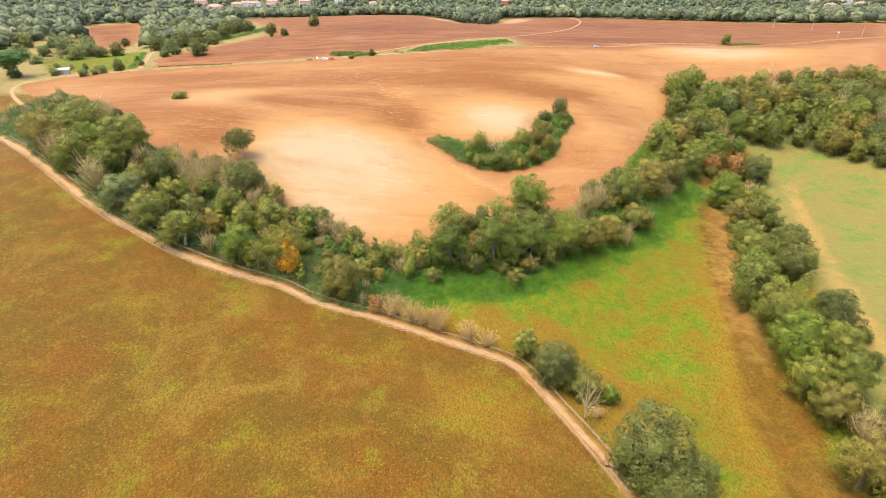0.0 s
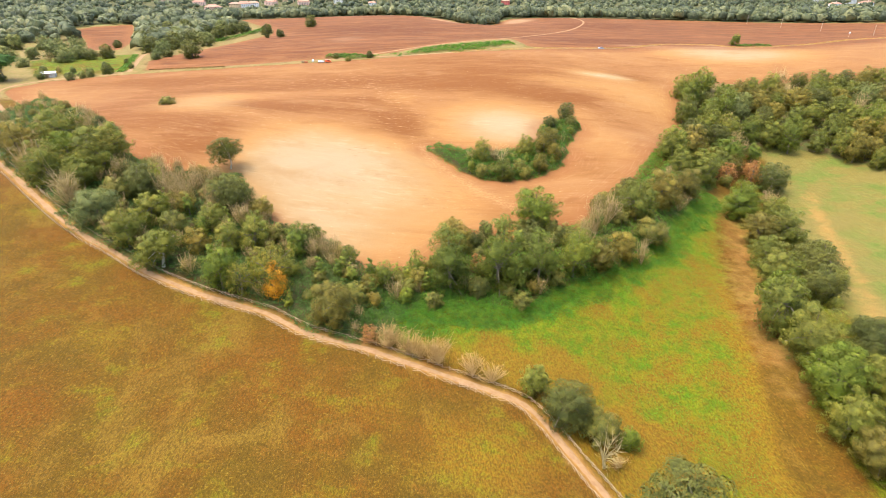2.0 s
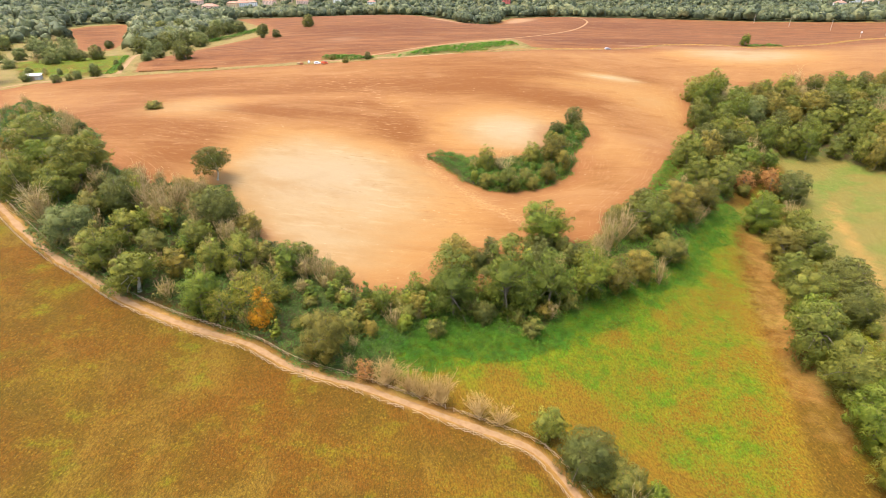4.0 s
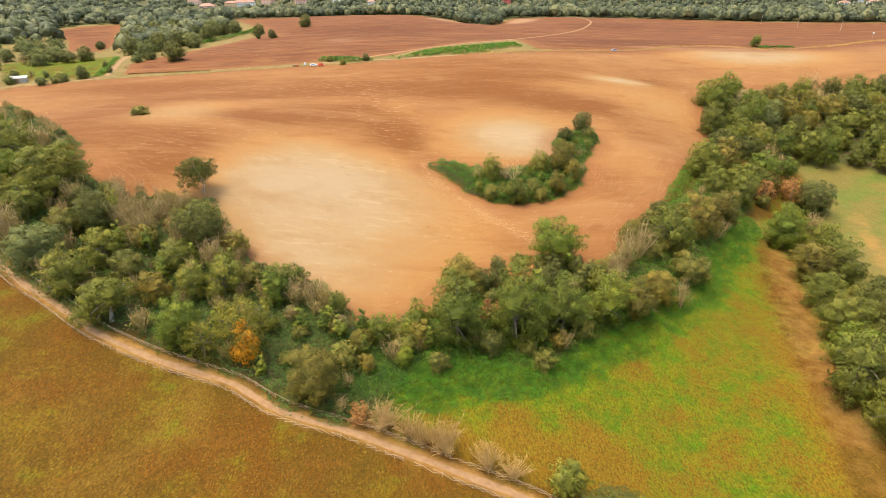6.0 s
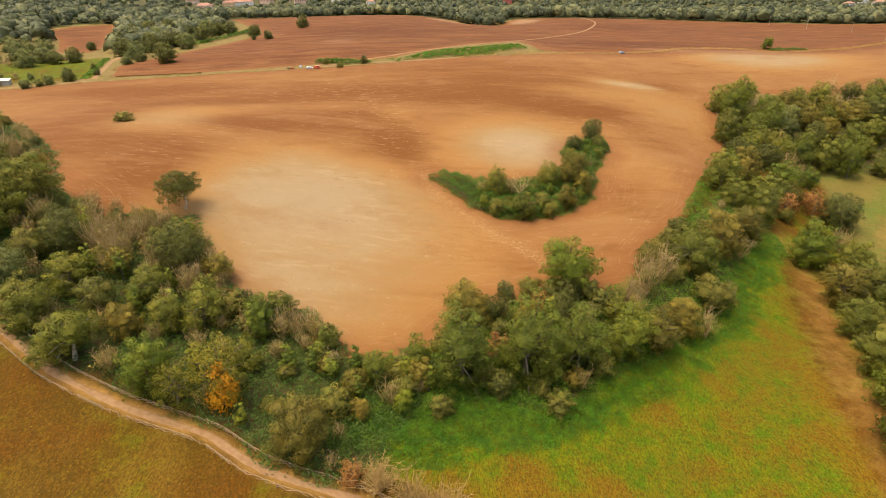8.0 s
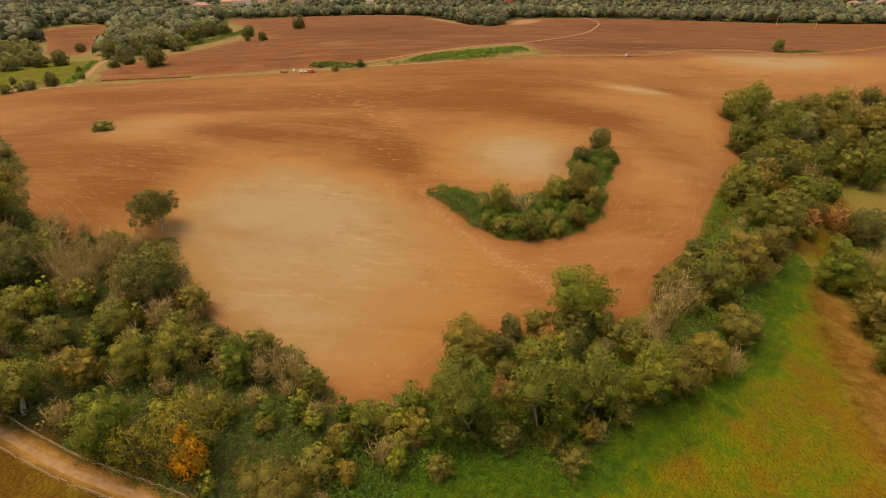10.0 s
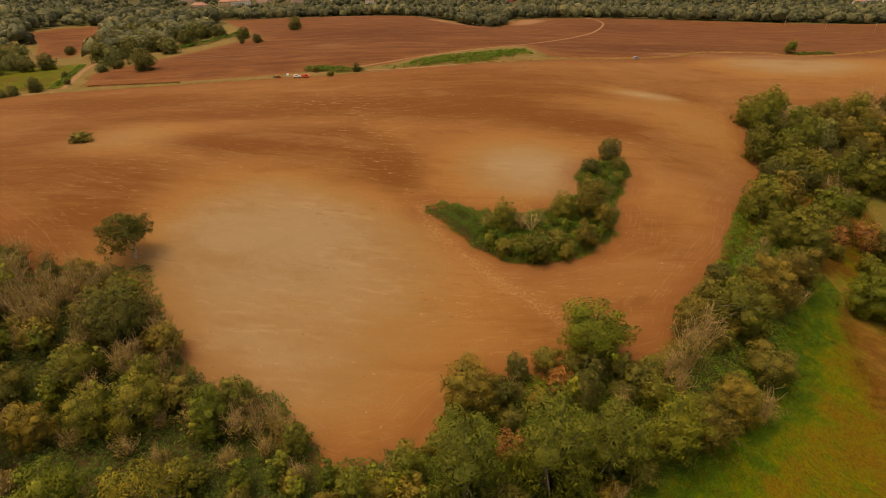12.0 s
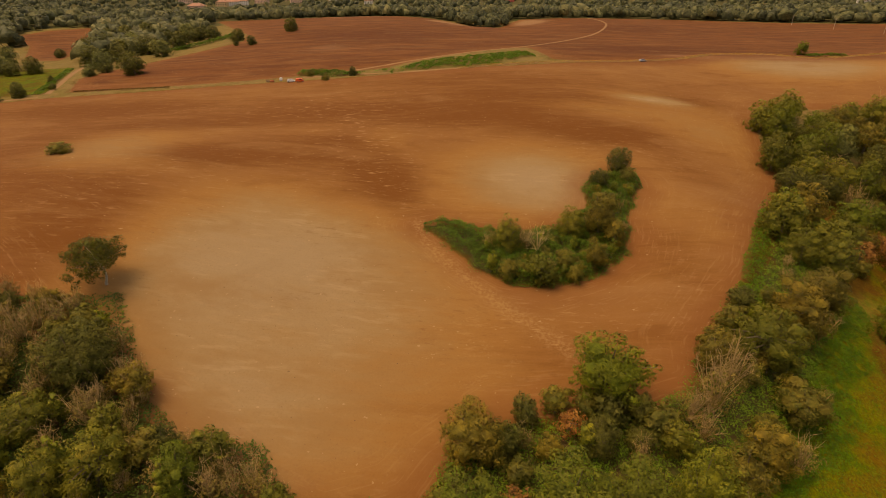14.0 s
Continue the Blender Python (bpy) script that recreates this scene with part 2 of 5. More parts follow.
    harrowed = n.span(n.calc("SUBTRACT", n.noise(0.03, 3), n.calc("MULTIPLY", n.attr("pale"), 0.15)), 0.4, 0.6)
    soil = n.mix(n.calc("MULTIPLY", n.span(strokes, 0.56, 0.7), n.calc("MULTIPLY", flecks, 0.62)), soil, (0.37, 0.225, 0.105))
    soil = n.mix(n.calc("MULTIPLY", n.span(strokes, 0.3, 0.46, 1.0, 0.0), n.calc("MULTIPLY", harrowed, 0.4)), soil, (0.13, 0.05, 0.012))
    drift = n.noise(0.04, 6, n.place((0.45, 1.5, 1), -0.22), 0.62, 1.4)
    even = n.span(n.attr("pale"), 0.1, 0.55, 1.0, 0.2)
    soil = n.mix(n.calc("MULTIPLY", even, n.span(drift, 0.5, 0.72, 0.0, 0.3)), soil, (0.27, 0.148, 0.058))
    soil = n.mix(n.calc("MULTIPLY", even, n.span(drift, 0.3, 0.47, 0.5, 0.0)), soil, (0.14, 0.052, 0.012))
    damp = n.span(n.calc("ADD", n.attr("plough"), n.calc("MULTIPLY", n.calc("SUBTRACT", n.noise(0.12, 4), 0.5), 12.0)), 1.0, 12.0, 0.6, 0.0)
    soil = n.mix(damp, soil, (0.17, 0.062, 0.019))
    rake = n.noise(1.6, 2, lines.outputs[0], 0.5)
    soil = n.mix(n.calc("MULTIPLY", n.span(rake, 0.55, 0.7, 0.0, 0.22), n.span(n.attr("plough"), 9.0, 20.0, 1.0, 0.0)), soil, (0.31, 0.18, 0.075))
    sweep = n.noise(0.5, 4, n.place((0.22, 1.3, 1), 0.85), 0.62)
    soil = n.mix(n.calc("MULTIPLY", n.span(n.attr("pale"), 0.35, 0.8), n.calc("MULTIPLY", n.span(drift, 0.46, 0.62), n.span(sweep, 0.5, 0.64, 0.0, 0.4))), soil, (0.33, 0.235, 0.125))
    soil = n.mix(n.calc("MULTIPLY", n.span(n.attr("pale"), 0.25, 0.7), n.span(n.noise(0.05, 4, n.place((0.8, 1.3, 1), 0.4), 0.6), 0.45, 0.7, 0.0, 0.65)), soil, (0.22, 0.123, 0.046))
    soil = n.mix(n.calc("MULTIPLY", n.attr("arc"), n.span(speck, 0.42, 0.62, 0.05, 0.5)), soil, (0.34, 0.205, 0.085))
    soil = n.mix(n.span(n.noise(0.9, 2, rough=0.4), 0.735, 0.76, 0.0, 0.55), soil, (0.36, 0.24, 0.13))
    soil = n.mix(n.calc("MULTIPLY", n.span(n.noise(1.3, 2, n.place((1, 1.4, 1), 0.7), 0.4), 0.75, 0.77, 0.0, 0.7), n.span(n.attr("pale"), 0.2, 0.5)), soil, (0.11, 0.062, 0.03))
    soil = n.mix(1.0, soil, (0.985, 1.0, 1.03), "MULTIPLY")
    margin = n.calc("ADD", n.attr("plough"), n.calc("MULTIPLY", n.calc("SUBTRACT", n.noise(0.5, 3), 0.5), 3.0))
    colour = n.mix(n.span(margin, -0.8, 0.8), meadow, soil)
    relief = n.calc("ADD", n.calc("MULTIPLY", blades, 0.8), n.calc("ADD", fine, n.calc("MULTIPLY", mid, 2.0)))
    n.bump(n.calc("MULTIPLY", relief, n.span(margin, -0.8, 0.8, 1.0, 0.3)), 0.8, 0.25)
    return n.done(colour)


def track_material():
    n = Nodes("pale_earth", 0.95)
    worn = n.mix(n.span(n.noise(0.8, 4), 0.35, 0.7), (0.265, 0.16, 0.08), (0.215, 0.122, 0.057))
    worn = n.mix(n.calc("MULTIPLY", n.span(n.noise(4, 3), 0.5, 0.8), 0.4), worn, (0.17, 0.092, 0.038))
    n.bump(n.noise(2.5, 4), 0.5, 0.1)
    return n.done(worn)


FIELDS, EARTH = ground_material(), track_material()

# ---- the lie of the land ----
# swells: for each y, the heights from west to east
NEAR_HILLS = {
    60: (5.4, 3.5, 1.4, -5.7, -2.5),
    130: (4.3, -4.0, -1.7, -3.8, 3.3),
    200: (8.9, 3.6, 2.0, 0.9, 0.8),
    270: (4.0, 1.5, -3.2, 0.4, -11.6),
    340: (-3.7, -0.6, 0.5, 7.5, -7.5),
}
FAR_HILLS = {
    470: (-10.2, -1.2, -0.1, -2.9),
    620: (-6.9, 3.9, -1.2, -4.7),
}
HILLS = [(x, y, 70, h) for y, row in NEAR_HILLS.items() for x, h in zip((-150, -75, 0, 75, 150), row)]
HILLS += [(58, 712, 42, -9.0), (135, 690, 50, 3.0), (-60, 690, 90, 2.5)]
# the damp hollow, the bank beside it and the swell in the west
BANKS = [
    (25, 128, 20, -0.2), (48, 118, 20, -3.0), (62, 95, 22, -2.3), (62, 138, 20, -1.7), (86, 90, 26, -3.7), (88, 125, 24, 0.3), (86, 172, 20, -4.6),
    (108, 196, 22, -3.1), (123, 238, 22, -4.5), (150, 195, 32, -5.0), (172, 245, 32, -3.3), (185, 295, 30, -6.3), (55, 195, 17, 3.8), (75, 226, 18, 4.5),
    (98, 255, 20, 6.4), (-80, 206, 28, 1.7), (-110, 256, 34, 2.7), (-142, 290, 36, 1.6), (-50, 285, 36, 1.3), (40, 180, 16, 1.8),
]
HILLS += BANKS
HILLS += [(x, y, 130, h) for y, row in FAR_HILLS.items() for x, h in zip((-330, -120, 120, 330), row)]


def ease(a):
    a = np.clip(a, 0, 1)
    return a * a * (3 - 2 * a)


def land(x, y):
    x, y = np.asarray(x, float), np.asarray(y, float)
    z = 38 * ease((y - 130) / 330) - 16 * ease((y - 720) / 350)
    for cx, cy, width, height in HILLS:
        z = z + height * np.exp(-((x - cx) ** 2 + (y - cy) ** 2) / (2 * width**2))
    return z


def inside(poly, x, y):
    """Metres inside (plus) or outside (minus) a parcel's edge."""
    p = np.array(poly, float)
    best, count = np.full(x.shape, 1e9), np.zeros(x.shape, bool)
    for (ax, ay), (bx, by) in zip(p, np.roll(p, -1, 0)):
        dx, dy = bx - ax, by - ay
        s = np.clip(((x - ax) * dx + (y - ay) * dy) / (dx * dx + dy * dy + 1e-9), 0, 1)
        best = np.minimum(best, np.hypot(x - ax - s * dx, y - ay - s * dy))
        count ^= ((ay > y) != (by > y)) & (x < dx * (y - ay) / (dy if abs(dy) > 1e-9 else 1e-9) + ax)
    return np.where(count, best, -best)


def beside(line, x, y):
    """Distance from a line on the plan."""
    p, best = np.array(line, float), np.full(x.shape, 1e9)
    for (ax, ay), (bx, by) in zip(p[:-1], p[1:]):
        dx, dy = bx - ax, by - ay
        s = np.clip(((x - ax) * dx + (y - ay) * dy) / (dx * dx + dy * dy + 1e-9), 0, 1)
        best = np.minimum(best, np.hypot(x - ax - s * dx, y - ay - s * dy))
    return best


# parcels and lines on the plan
TRACK = [
    (-196.3, 236.1), (-179.8, 220.7), (-156.1, 199.8), (-137.0, 182.7), (-118.4, 167.0), (-104.3, 156.9), (-92.6, 150.4), (-81.1, 143.3), (-71.4, 139.0),
    (-62.2, 135.6), (-53.5, 133.3), (-45.1, 130.9), (-36.2, 125.9), (-28.0, 123.1), (-20.3, 121.4), (-12.5, 118.7), (-5.0, 116.0), (2.3, 113.4),
    (10.9, 110.6), (16.4, 108.6), (19.7, 105.9), (22.5, 101.4), (27.4, 91.5), (31.5, 82.8), (34.9, 74.0), (35.7, 70.4),
]
TRACK_NORTH = [
    (-229.8, 282.0), (-225.9, 288.5), (-221.3, 291.6), (-237.1, 307.3), (-255.5, 327.3), (-265.6, 343.5), (-265.7, 356.9), (-252.1, 370.4),
    (-232.9, 376.5), (-209.5, 383.2),
]
TRACK_VALLEY = [
    (-209.3, 388.4), (-218.2, 416.1), (-230.1, 447.7), (-237.5, 470.4), (-240.5, 488.7),
]
TRACK_FAR = [
    (-73.3, 400.7), (-50.1, 407.8), (-26.6, 421.1), (-1.7, 438.0), (25.3, 460.0), (55.4, 487.5), (91.6, 532.8), (127.0, 590.4), (154.4, 657.8),
    (162.7, 706.6), (164.3, 770.3),
]
FIELD_BALK = [
    (-209.5, 383.2), (-181.1, 389.5), (-151.5, 394.7), (-119.4, 393.7), (-88.5, 396.8), (-57.0, 398.8), (-25.3, 398.4), (6.4, 401.9), (38.9, 410.3),
    (90.5, 424.8), (138.2, 443.5), (173.3, 468.5), (211.6, 471.5), (232.7, 457.4), (291.4, 480.5), (358.4, 524.9), (414.8, 540.5),
]
WORN_EDGE = [
    (119.6, 230.5), (114.5, 204.1), (103.4, 175.2), (91.2, 139.0), (87.0, 118.9),
]
WORN_EAST = [
    (164.1, 242.3), (148.1, 199.5), (126.8, 152.7), (115.5, 117.3),
]
PLOUGHED = [
    (-263.6, 351.1), (-250.0, 367.0), (-204.5, 381.0), (-118.5, 390.2), (-48.5, 393.1), (38.5, 406.2), (146.3, 441.0), (180.5, 462.7), (225.0, 450.6),
    (284.9, 469.5), (404.1, 525.9), (288.3, 365.2), (227.5, 365.1), (154.3, 368.4), (141.7, 347.3), (131.9, 303.5), (96.2, 254.4), (82.2, 229.0),
    (66.1, 209.9), (56.1, 197.4), (53.0, 186.6), (40.7, 181.7), (26.8, 179.9), (11.0, 179.0), (-1.2, 168.6), (-5.9, 160.4), (-21.5, 154.2), (-33.1, 158.6),
    (-45.1, 166.7), (-59.6, 175.6), (-73.3, 182.5), (-91.1, 189.2), (-111.7, 207.3), (-139.6, 228.7), (-168.5, 252.2), (-162.7, 256.1), (-196.2, 281.2),
    (-227.0, 308.7), (-258.7, 340.1),
]
PLOUGHED_FAR = [
    (-199.2, 390.4), (-120.4, 397.2), (-73.5, 402.5), (-34.1, 409.9), (-1.7, 438.0), (54.7, 481.4), (61.3, 426.0), (89.6, 420.2), (144.7, 435.9),
    (176.5, 452.0), (223.5, 447.2), (276.6, 455.0), (393.0, 510.8), (508.9, 670.0), (359.5, 719.8), (225.0, 775.0), (222.8, 775.0), (87.7, 775.0),
    (44.4, 696.1), (11.1, 717.7), (-88.0, 775.0), (-231.1, 775.0), (-264.0, 775.0), (-173.6, 606.8), (-160.3, 558.6), (-212.5, 423.7),
]
PLOUGHED_VALLEY = [
    (-421.0, 642.8), (-409.1, 698.0), (-377.9, 725.2), (-308.9, 585.0), (-289.9, 525.4), (-323.3, 533.4), (-370.3, 611.2),
]
PADDOCK = [
    (-317.9, 447.4), (-303.5, 467.3), (-256.5, 476.0), (-245.0, 474.1), (-209.7, 390.2), (-240.9, 383.9), (-273.2, 388.8),
]
PASTURE = [
    (167.0, 297.9), (174.2, 285.9), (151.8, 217.8), (129.9, 161.4), (112.9, 111.3), (92.8, 74.7), (300.0, 60.0), (330.0, 230.0), (221.2, 218.3), (212.7, 248.9),
]
LUSH = [
    (-23.5, 134.6), (-4.1, 144.0), (20.1, 142.4), (40.1, 156.5), (62.8, 169.9), (89.8, 199.8), (114.8, 232.2), (121.3, 231.1), (99.5, 188.0),
    (83.0, 153.9), (74.3, 116.5), (67.9, 93.2), (60.7, 73.2), (54.5, 72.4), (56.7, 89.0), (52.5, 106.1), (42.3, 117.8), (28.8, 130.9), (12.0, 127.2),
    (-13.1, 126.2),
]
LUSH_BAND = [
    (-22.9, 141.1), (-5.3, 149.6), (12.6, 149.8), (24.9, 147.0), (40.5, 157.2), (64.8, 173.7), (89.2, 203.5), (112.9, 234.0), (118.1, 232.4),
    (95.5, 205.3), (77.4, 181.6), (52.8, 161.3), (35.8, 149.7), (18.6, 139.4), (1.9, 136.5), (-13.9, 133.7), (-18.6, 135.2),
]
WEEDS_FOOT = [
    (-24.7, 135.1), (-18.9, 138.0), (-5.1, 137.9), (-0.3, 145.1), (9.8, 147.6), (22.0, 144.8), (30.4, 149.0), (32.7, 148.0), (21.0, 139.9), (6.5, 137.3),
    (-4.9, 129.3), (-17.6, 127.7), (-23.4, 130.9),
]
COPSE = [
    (-230.8, 282.5), (-225.6, 327.2), (-172.3, 277.3), (-138.2, 240.5), (-116.4, 208.8), (-96.6, 198.3), (-74.6, 201.6), (-61.2, 181.4), (-51.0, 170.5),
    (-35.6, 168.7), (-22.6, 155.5), (-8.2, 159.9), (-4.2, 146.9), (-14.8, 127.4), (-21.9, 122.1), (-35.1, 128.0), (-45.7, 133.2), (-54.8, 137.3),
    (-81.9, 145.0), (-104.2, 157.3), (-140.4, 188.4), (-203.3, 245.4),
]
HEDGE = [
    (-18.9, 138.2), (-7.5, 140.3), (7.2, 145.9), (19.3, 143.7), (37.5, 156.1), (58.5, 169.0), (86.3, 201.3), (110.4, 231.0), (139.9, 269.8),
    (125.5, 286.7), (91.1, 233.7), (69.7, 214.0), (50.8, 187.6), (31.0, 178.5), (9.3, 177.2), (0.1, 169.9),
]
LANE_HEDGE = [
    (123.7, 236.9), (116.0, 199.5), (102.1, 166.1), (92.3, 132.8), (88.4, 112.7), (87.9, 94.3), (83.7, 73.9), (91.1, 73.5), (114.0, 111.3), (128.8, 156.9),
    (148.4, 211.8), (162.5, 263.0), (160.3, 283.2),
]
WOOD = [
    (141.6, 346.3), (158.2, 354.6), (197.7, 358.9), (240.2, 354.9), (348.1, 337.2), (241.6, 215.0), (212.0, 247.8), (192.1, 287.7), (168.6, 295.4),
    (132.1, 299.4), (141.0, 340.0),
]
BRAMBLE = [
    (-7.6, 246.7), (-1.6, 249.6), (9.4, 246.2), (22.8, 245.1), (35.5, 249.5), (45.3, 262.7), (47.7, 277.5), (52.7, 282.2), (61.0, 286.7), (68.3, 284.8),
    (67.5, 279.4), (56.7, 259.9), (54.4, 247.7), (48.0, 234.8), (38.9, 226.9), (24.3, 221.3), (14.1, 223.5), (6.8, 228.7), (-0.8, 239.3),
]
SCRUB_STRIP = [
    (-79.4, 412.9), (-57.3, 400.5), (-28.9, 404.8), (-10.0, 422.5), (19.7, 434.8), (49.2, 451.6), (52.8, 433.0), (18.4, 404.4), (-25.4, 400.2),
    (-56.6, 395.2), (-73.5, 402.5),
]
BALK_HEDGE_EAST = [
    (232.2, 465.7), (258.6, 467.9),
]
BALK_HEDGE_WEST = [
    (-198.0, 392.1), (-175.0, 393.0), (-146.0, 393.0),
]
LANE_SIDE = [
    (-215.4, 389.0), (-225.5, 422.2), (-243.1, 464.7),
]
HILL_HEDGE = [
    (-211.0, 525.1), (-195.8, 549.4), (-180.8, 611.1),
]
BALK_SCRUB = [
    (-80.5, 407.6), (-53.1, 399.5),
]
LEFT_WOOD = [
    (-388.5, 501.0), (-398.6, 560.0), (-431.2, 659.6), (-417.3, 713.0), (-382.7, 737.7), (-265.3, 514.8), (-231.2, 483.4), (-232.4, 604.2),
    (-242.7, 729.7), (-300.0, 1100.0), (-1200.0, 1100.0), (-1000.0, 500.0),
]
MEADOW_NEAR = [
    (-178.2, 193.7), (-114.6, 159.8), (-79.4, 139.1), (-43.7, 125.9), (-12.2, 114.8), (10.7, 107.2), (19.4, 98.7), (29.9, 80.9), (32.5, 69.8),
    (40.0, 40.0), (-60.0, 40.0),
]
HOLLOW = [
    (-23.7, 135.9), (-4.2, 146.9), (41.2, 162.2), (112.4, 226.4), (92.6, 166.7), (73.9, 97.2), (68.8, 73.5), (45.4, 60.7), (35.4, 68.8), (28.1, 94.7),
    (16.8, 111.0), (-3.6, 118.8),
]
BRUSH = [
    (-107.3, 202.3), (-81.6, 198.9), (-63.7, 187.5), (-52.6, 170.4), (-27.4, 162.0), (-22.9, 149.3), (-41.4, 154.1), (-67.0, 172.3), (-90.0, 177.1),
]

# soft soil patches: x, y, half width, half depth, strength
PALE = [
    (-27.9, 198.5, 53.3, 53.1, 0.28), (71.2, 256.8, 37.5, 62.0, 0.18), (-45.3, 230.0, 32.2, 25.2, 0.74), (-26.9, 204.5, 34.3, 33.8, 0.3), (-56.1, 198.3, 16.0, 20.0, 0.35),
    (-68.1, 218.5, 12.5, 20.6, 0.3), (30.0, 279.0, 29.0, 23.0, 1.0), (100.0, 363.0, 23.4, 6.2, 0.9), (211.0, 431.0, 52.1, 28.0, 0.95), (-121.1, 285.9, 34.2, 31.8, 0.5),
    (-23.8, 306.9, 13.2, 18.1, 0.2), (-33.0, 168.0, 17.8, 23.1, 0.25), (119.0, 334.0, 26.6, 21.3, 0.35), (19.0, 669.0, 24.2, 49.2, 0.3), (-84.0, 755.0, 60.0, 16.0, 0.45), (6.0, 706.0, 26.0, 13.0, 0.9), (92.0, 745.0, 26.0, 26.0, 0.6), (-80.0, 492.0, 22.0, 26.0, 0.28), (150.0, 458.0, 24.0, 7.0, 0.4), (-45.7, 180.4, 14.0, 12.0, 0.25),
    (70.0, 345.0, 40.0, 9.0, 0.3), (-58.5, 253.8, 16.0, 12.0, 0.25),
]
DARK = [
    (126.5, 485.0, 60.0, 20.0, 0.9), (-60.0, 560.0, 60.0, 40.0, 0.6), (181.0, 640.0, 60.0, 40.0, 0.4), (-110.9, 323.1, 34.0, 9.0, 0.6), (-48.0, 304.0, 24.0, 8.0, 0.6), (-17.2, 266.0, 9.0, 15.0, 0.5), (40.0, 356.0, 50.0, 9.0, 0.5),
    (66.0, 322.0, 22.0, 9.0, 0.5),
    (-82.9, 285.6, 26.9, 13.3, 1.1), (-55.7, 338.5, 63.9, 19.5, 0.7), (-167.0, 357.0, 71.1, 17.8, 0.7), (17.0, 334.0, 44.0, 14.1, 0.9), (114.0, 365.0, 20.1, 5.5, 1.0),
    (-157.0, 278.7, 34.3, 63.8, 0.8), (-99.2, 222.1, 13.4, 26.0, 0.8), (-24.7, 277.7, 14.3, 19.0, 0.7), (57.0, 318.0, 30.2, 11.8, 0.6), (63.2, 238.7, 13.8, 30.8, 0.5),
    (-9.0, 243.3, 5.8, 17.5, 0.4), (32.9, 193.9, 21.0, 14.6, 0.4), (-42.2, 287.3, 22.2, 15.1, 0.4), (91.4, 295.7, 17.9, 26.8, 0.4), (20.0, 378.0, 90.0, 22.0, 0.55),
    (-113.6, 249.1, 26.0, 20.0, 0.7), (-39.4, 259.3, 10.0, 7.0, 0.3), (-21.9, 221.4, 12.0, 12.0, 0.25),
]
# strewn straw and clods, and the trodden arc below the crescent thicket
FLECKS = [
    (-51.7, 341.7, 26, 20, 0.8), (-35.6, 309.3, 20, 26, 0.8), (-22.7, 281.7, 12, 26, 0.7), (-119.2, 348.3, 50, 16, 0.35), (-95.0, 259.1, 26, 30, 0.35), (60.0, 305.0, 30, 12, 0.4), (23.8, 206.9, 20, 9, 0.5), (73.6, 202.9, 14, 20, 0.4),
]
ARC = [
    (-9.5, 249.2), (-5.5, 237.5), (2.0, 227.0), (9.8, 217.5), (21.1, 205.2), (27.4, 196.9),
]
GOLD = [
    (8.0, 90.3, 15.1, 10.5, 0.8), (-11.0, 104.0, 16.3, 8.4, 0.4), (-78.0, 115.0, 11.3, 7.0, 0.5), (-136.0, 177.0, 11.0, 17.5, 0.4), (-28.0, 74.0, 15.7, 6.7, 0.4),
]



def patches(rows, x, y):
    total = np.zeros(x.shape)
    for cx, cy, a, b, weight in rows:
        total = total + weight * np.exp(-1.1 * (((x - cx) / a) ** 2 + ((y - cy) / b) ** 2))
    return total


def mesh_of(name, verts, faces, material, smooth=False):
    me = bpy.data.meshes.new(name)
    verts, faces = np.asarray(verts, np.float32), np.asarray(faces, np.int32)
    k = faces.shape[1]
    me.vertices.add(len(verts))
    me.vertices.foreach_set("co", verts.ravel())
    me.loops.add(faces.size)
    me.loops.foreach_set("vertex_index", faces.ravel())
    me.polygons.add(len(faces))
    me.polygons.foreach_set("loop_start", np.arange(0, faces.size, k, dtype=np.int32))
    me.polygons.foreach_set("use_smooth", np.full(len(faces), smooth))
    me.update(calc_edges=True)
    me.materials.append(material)
    return me


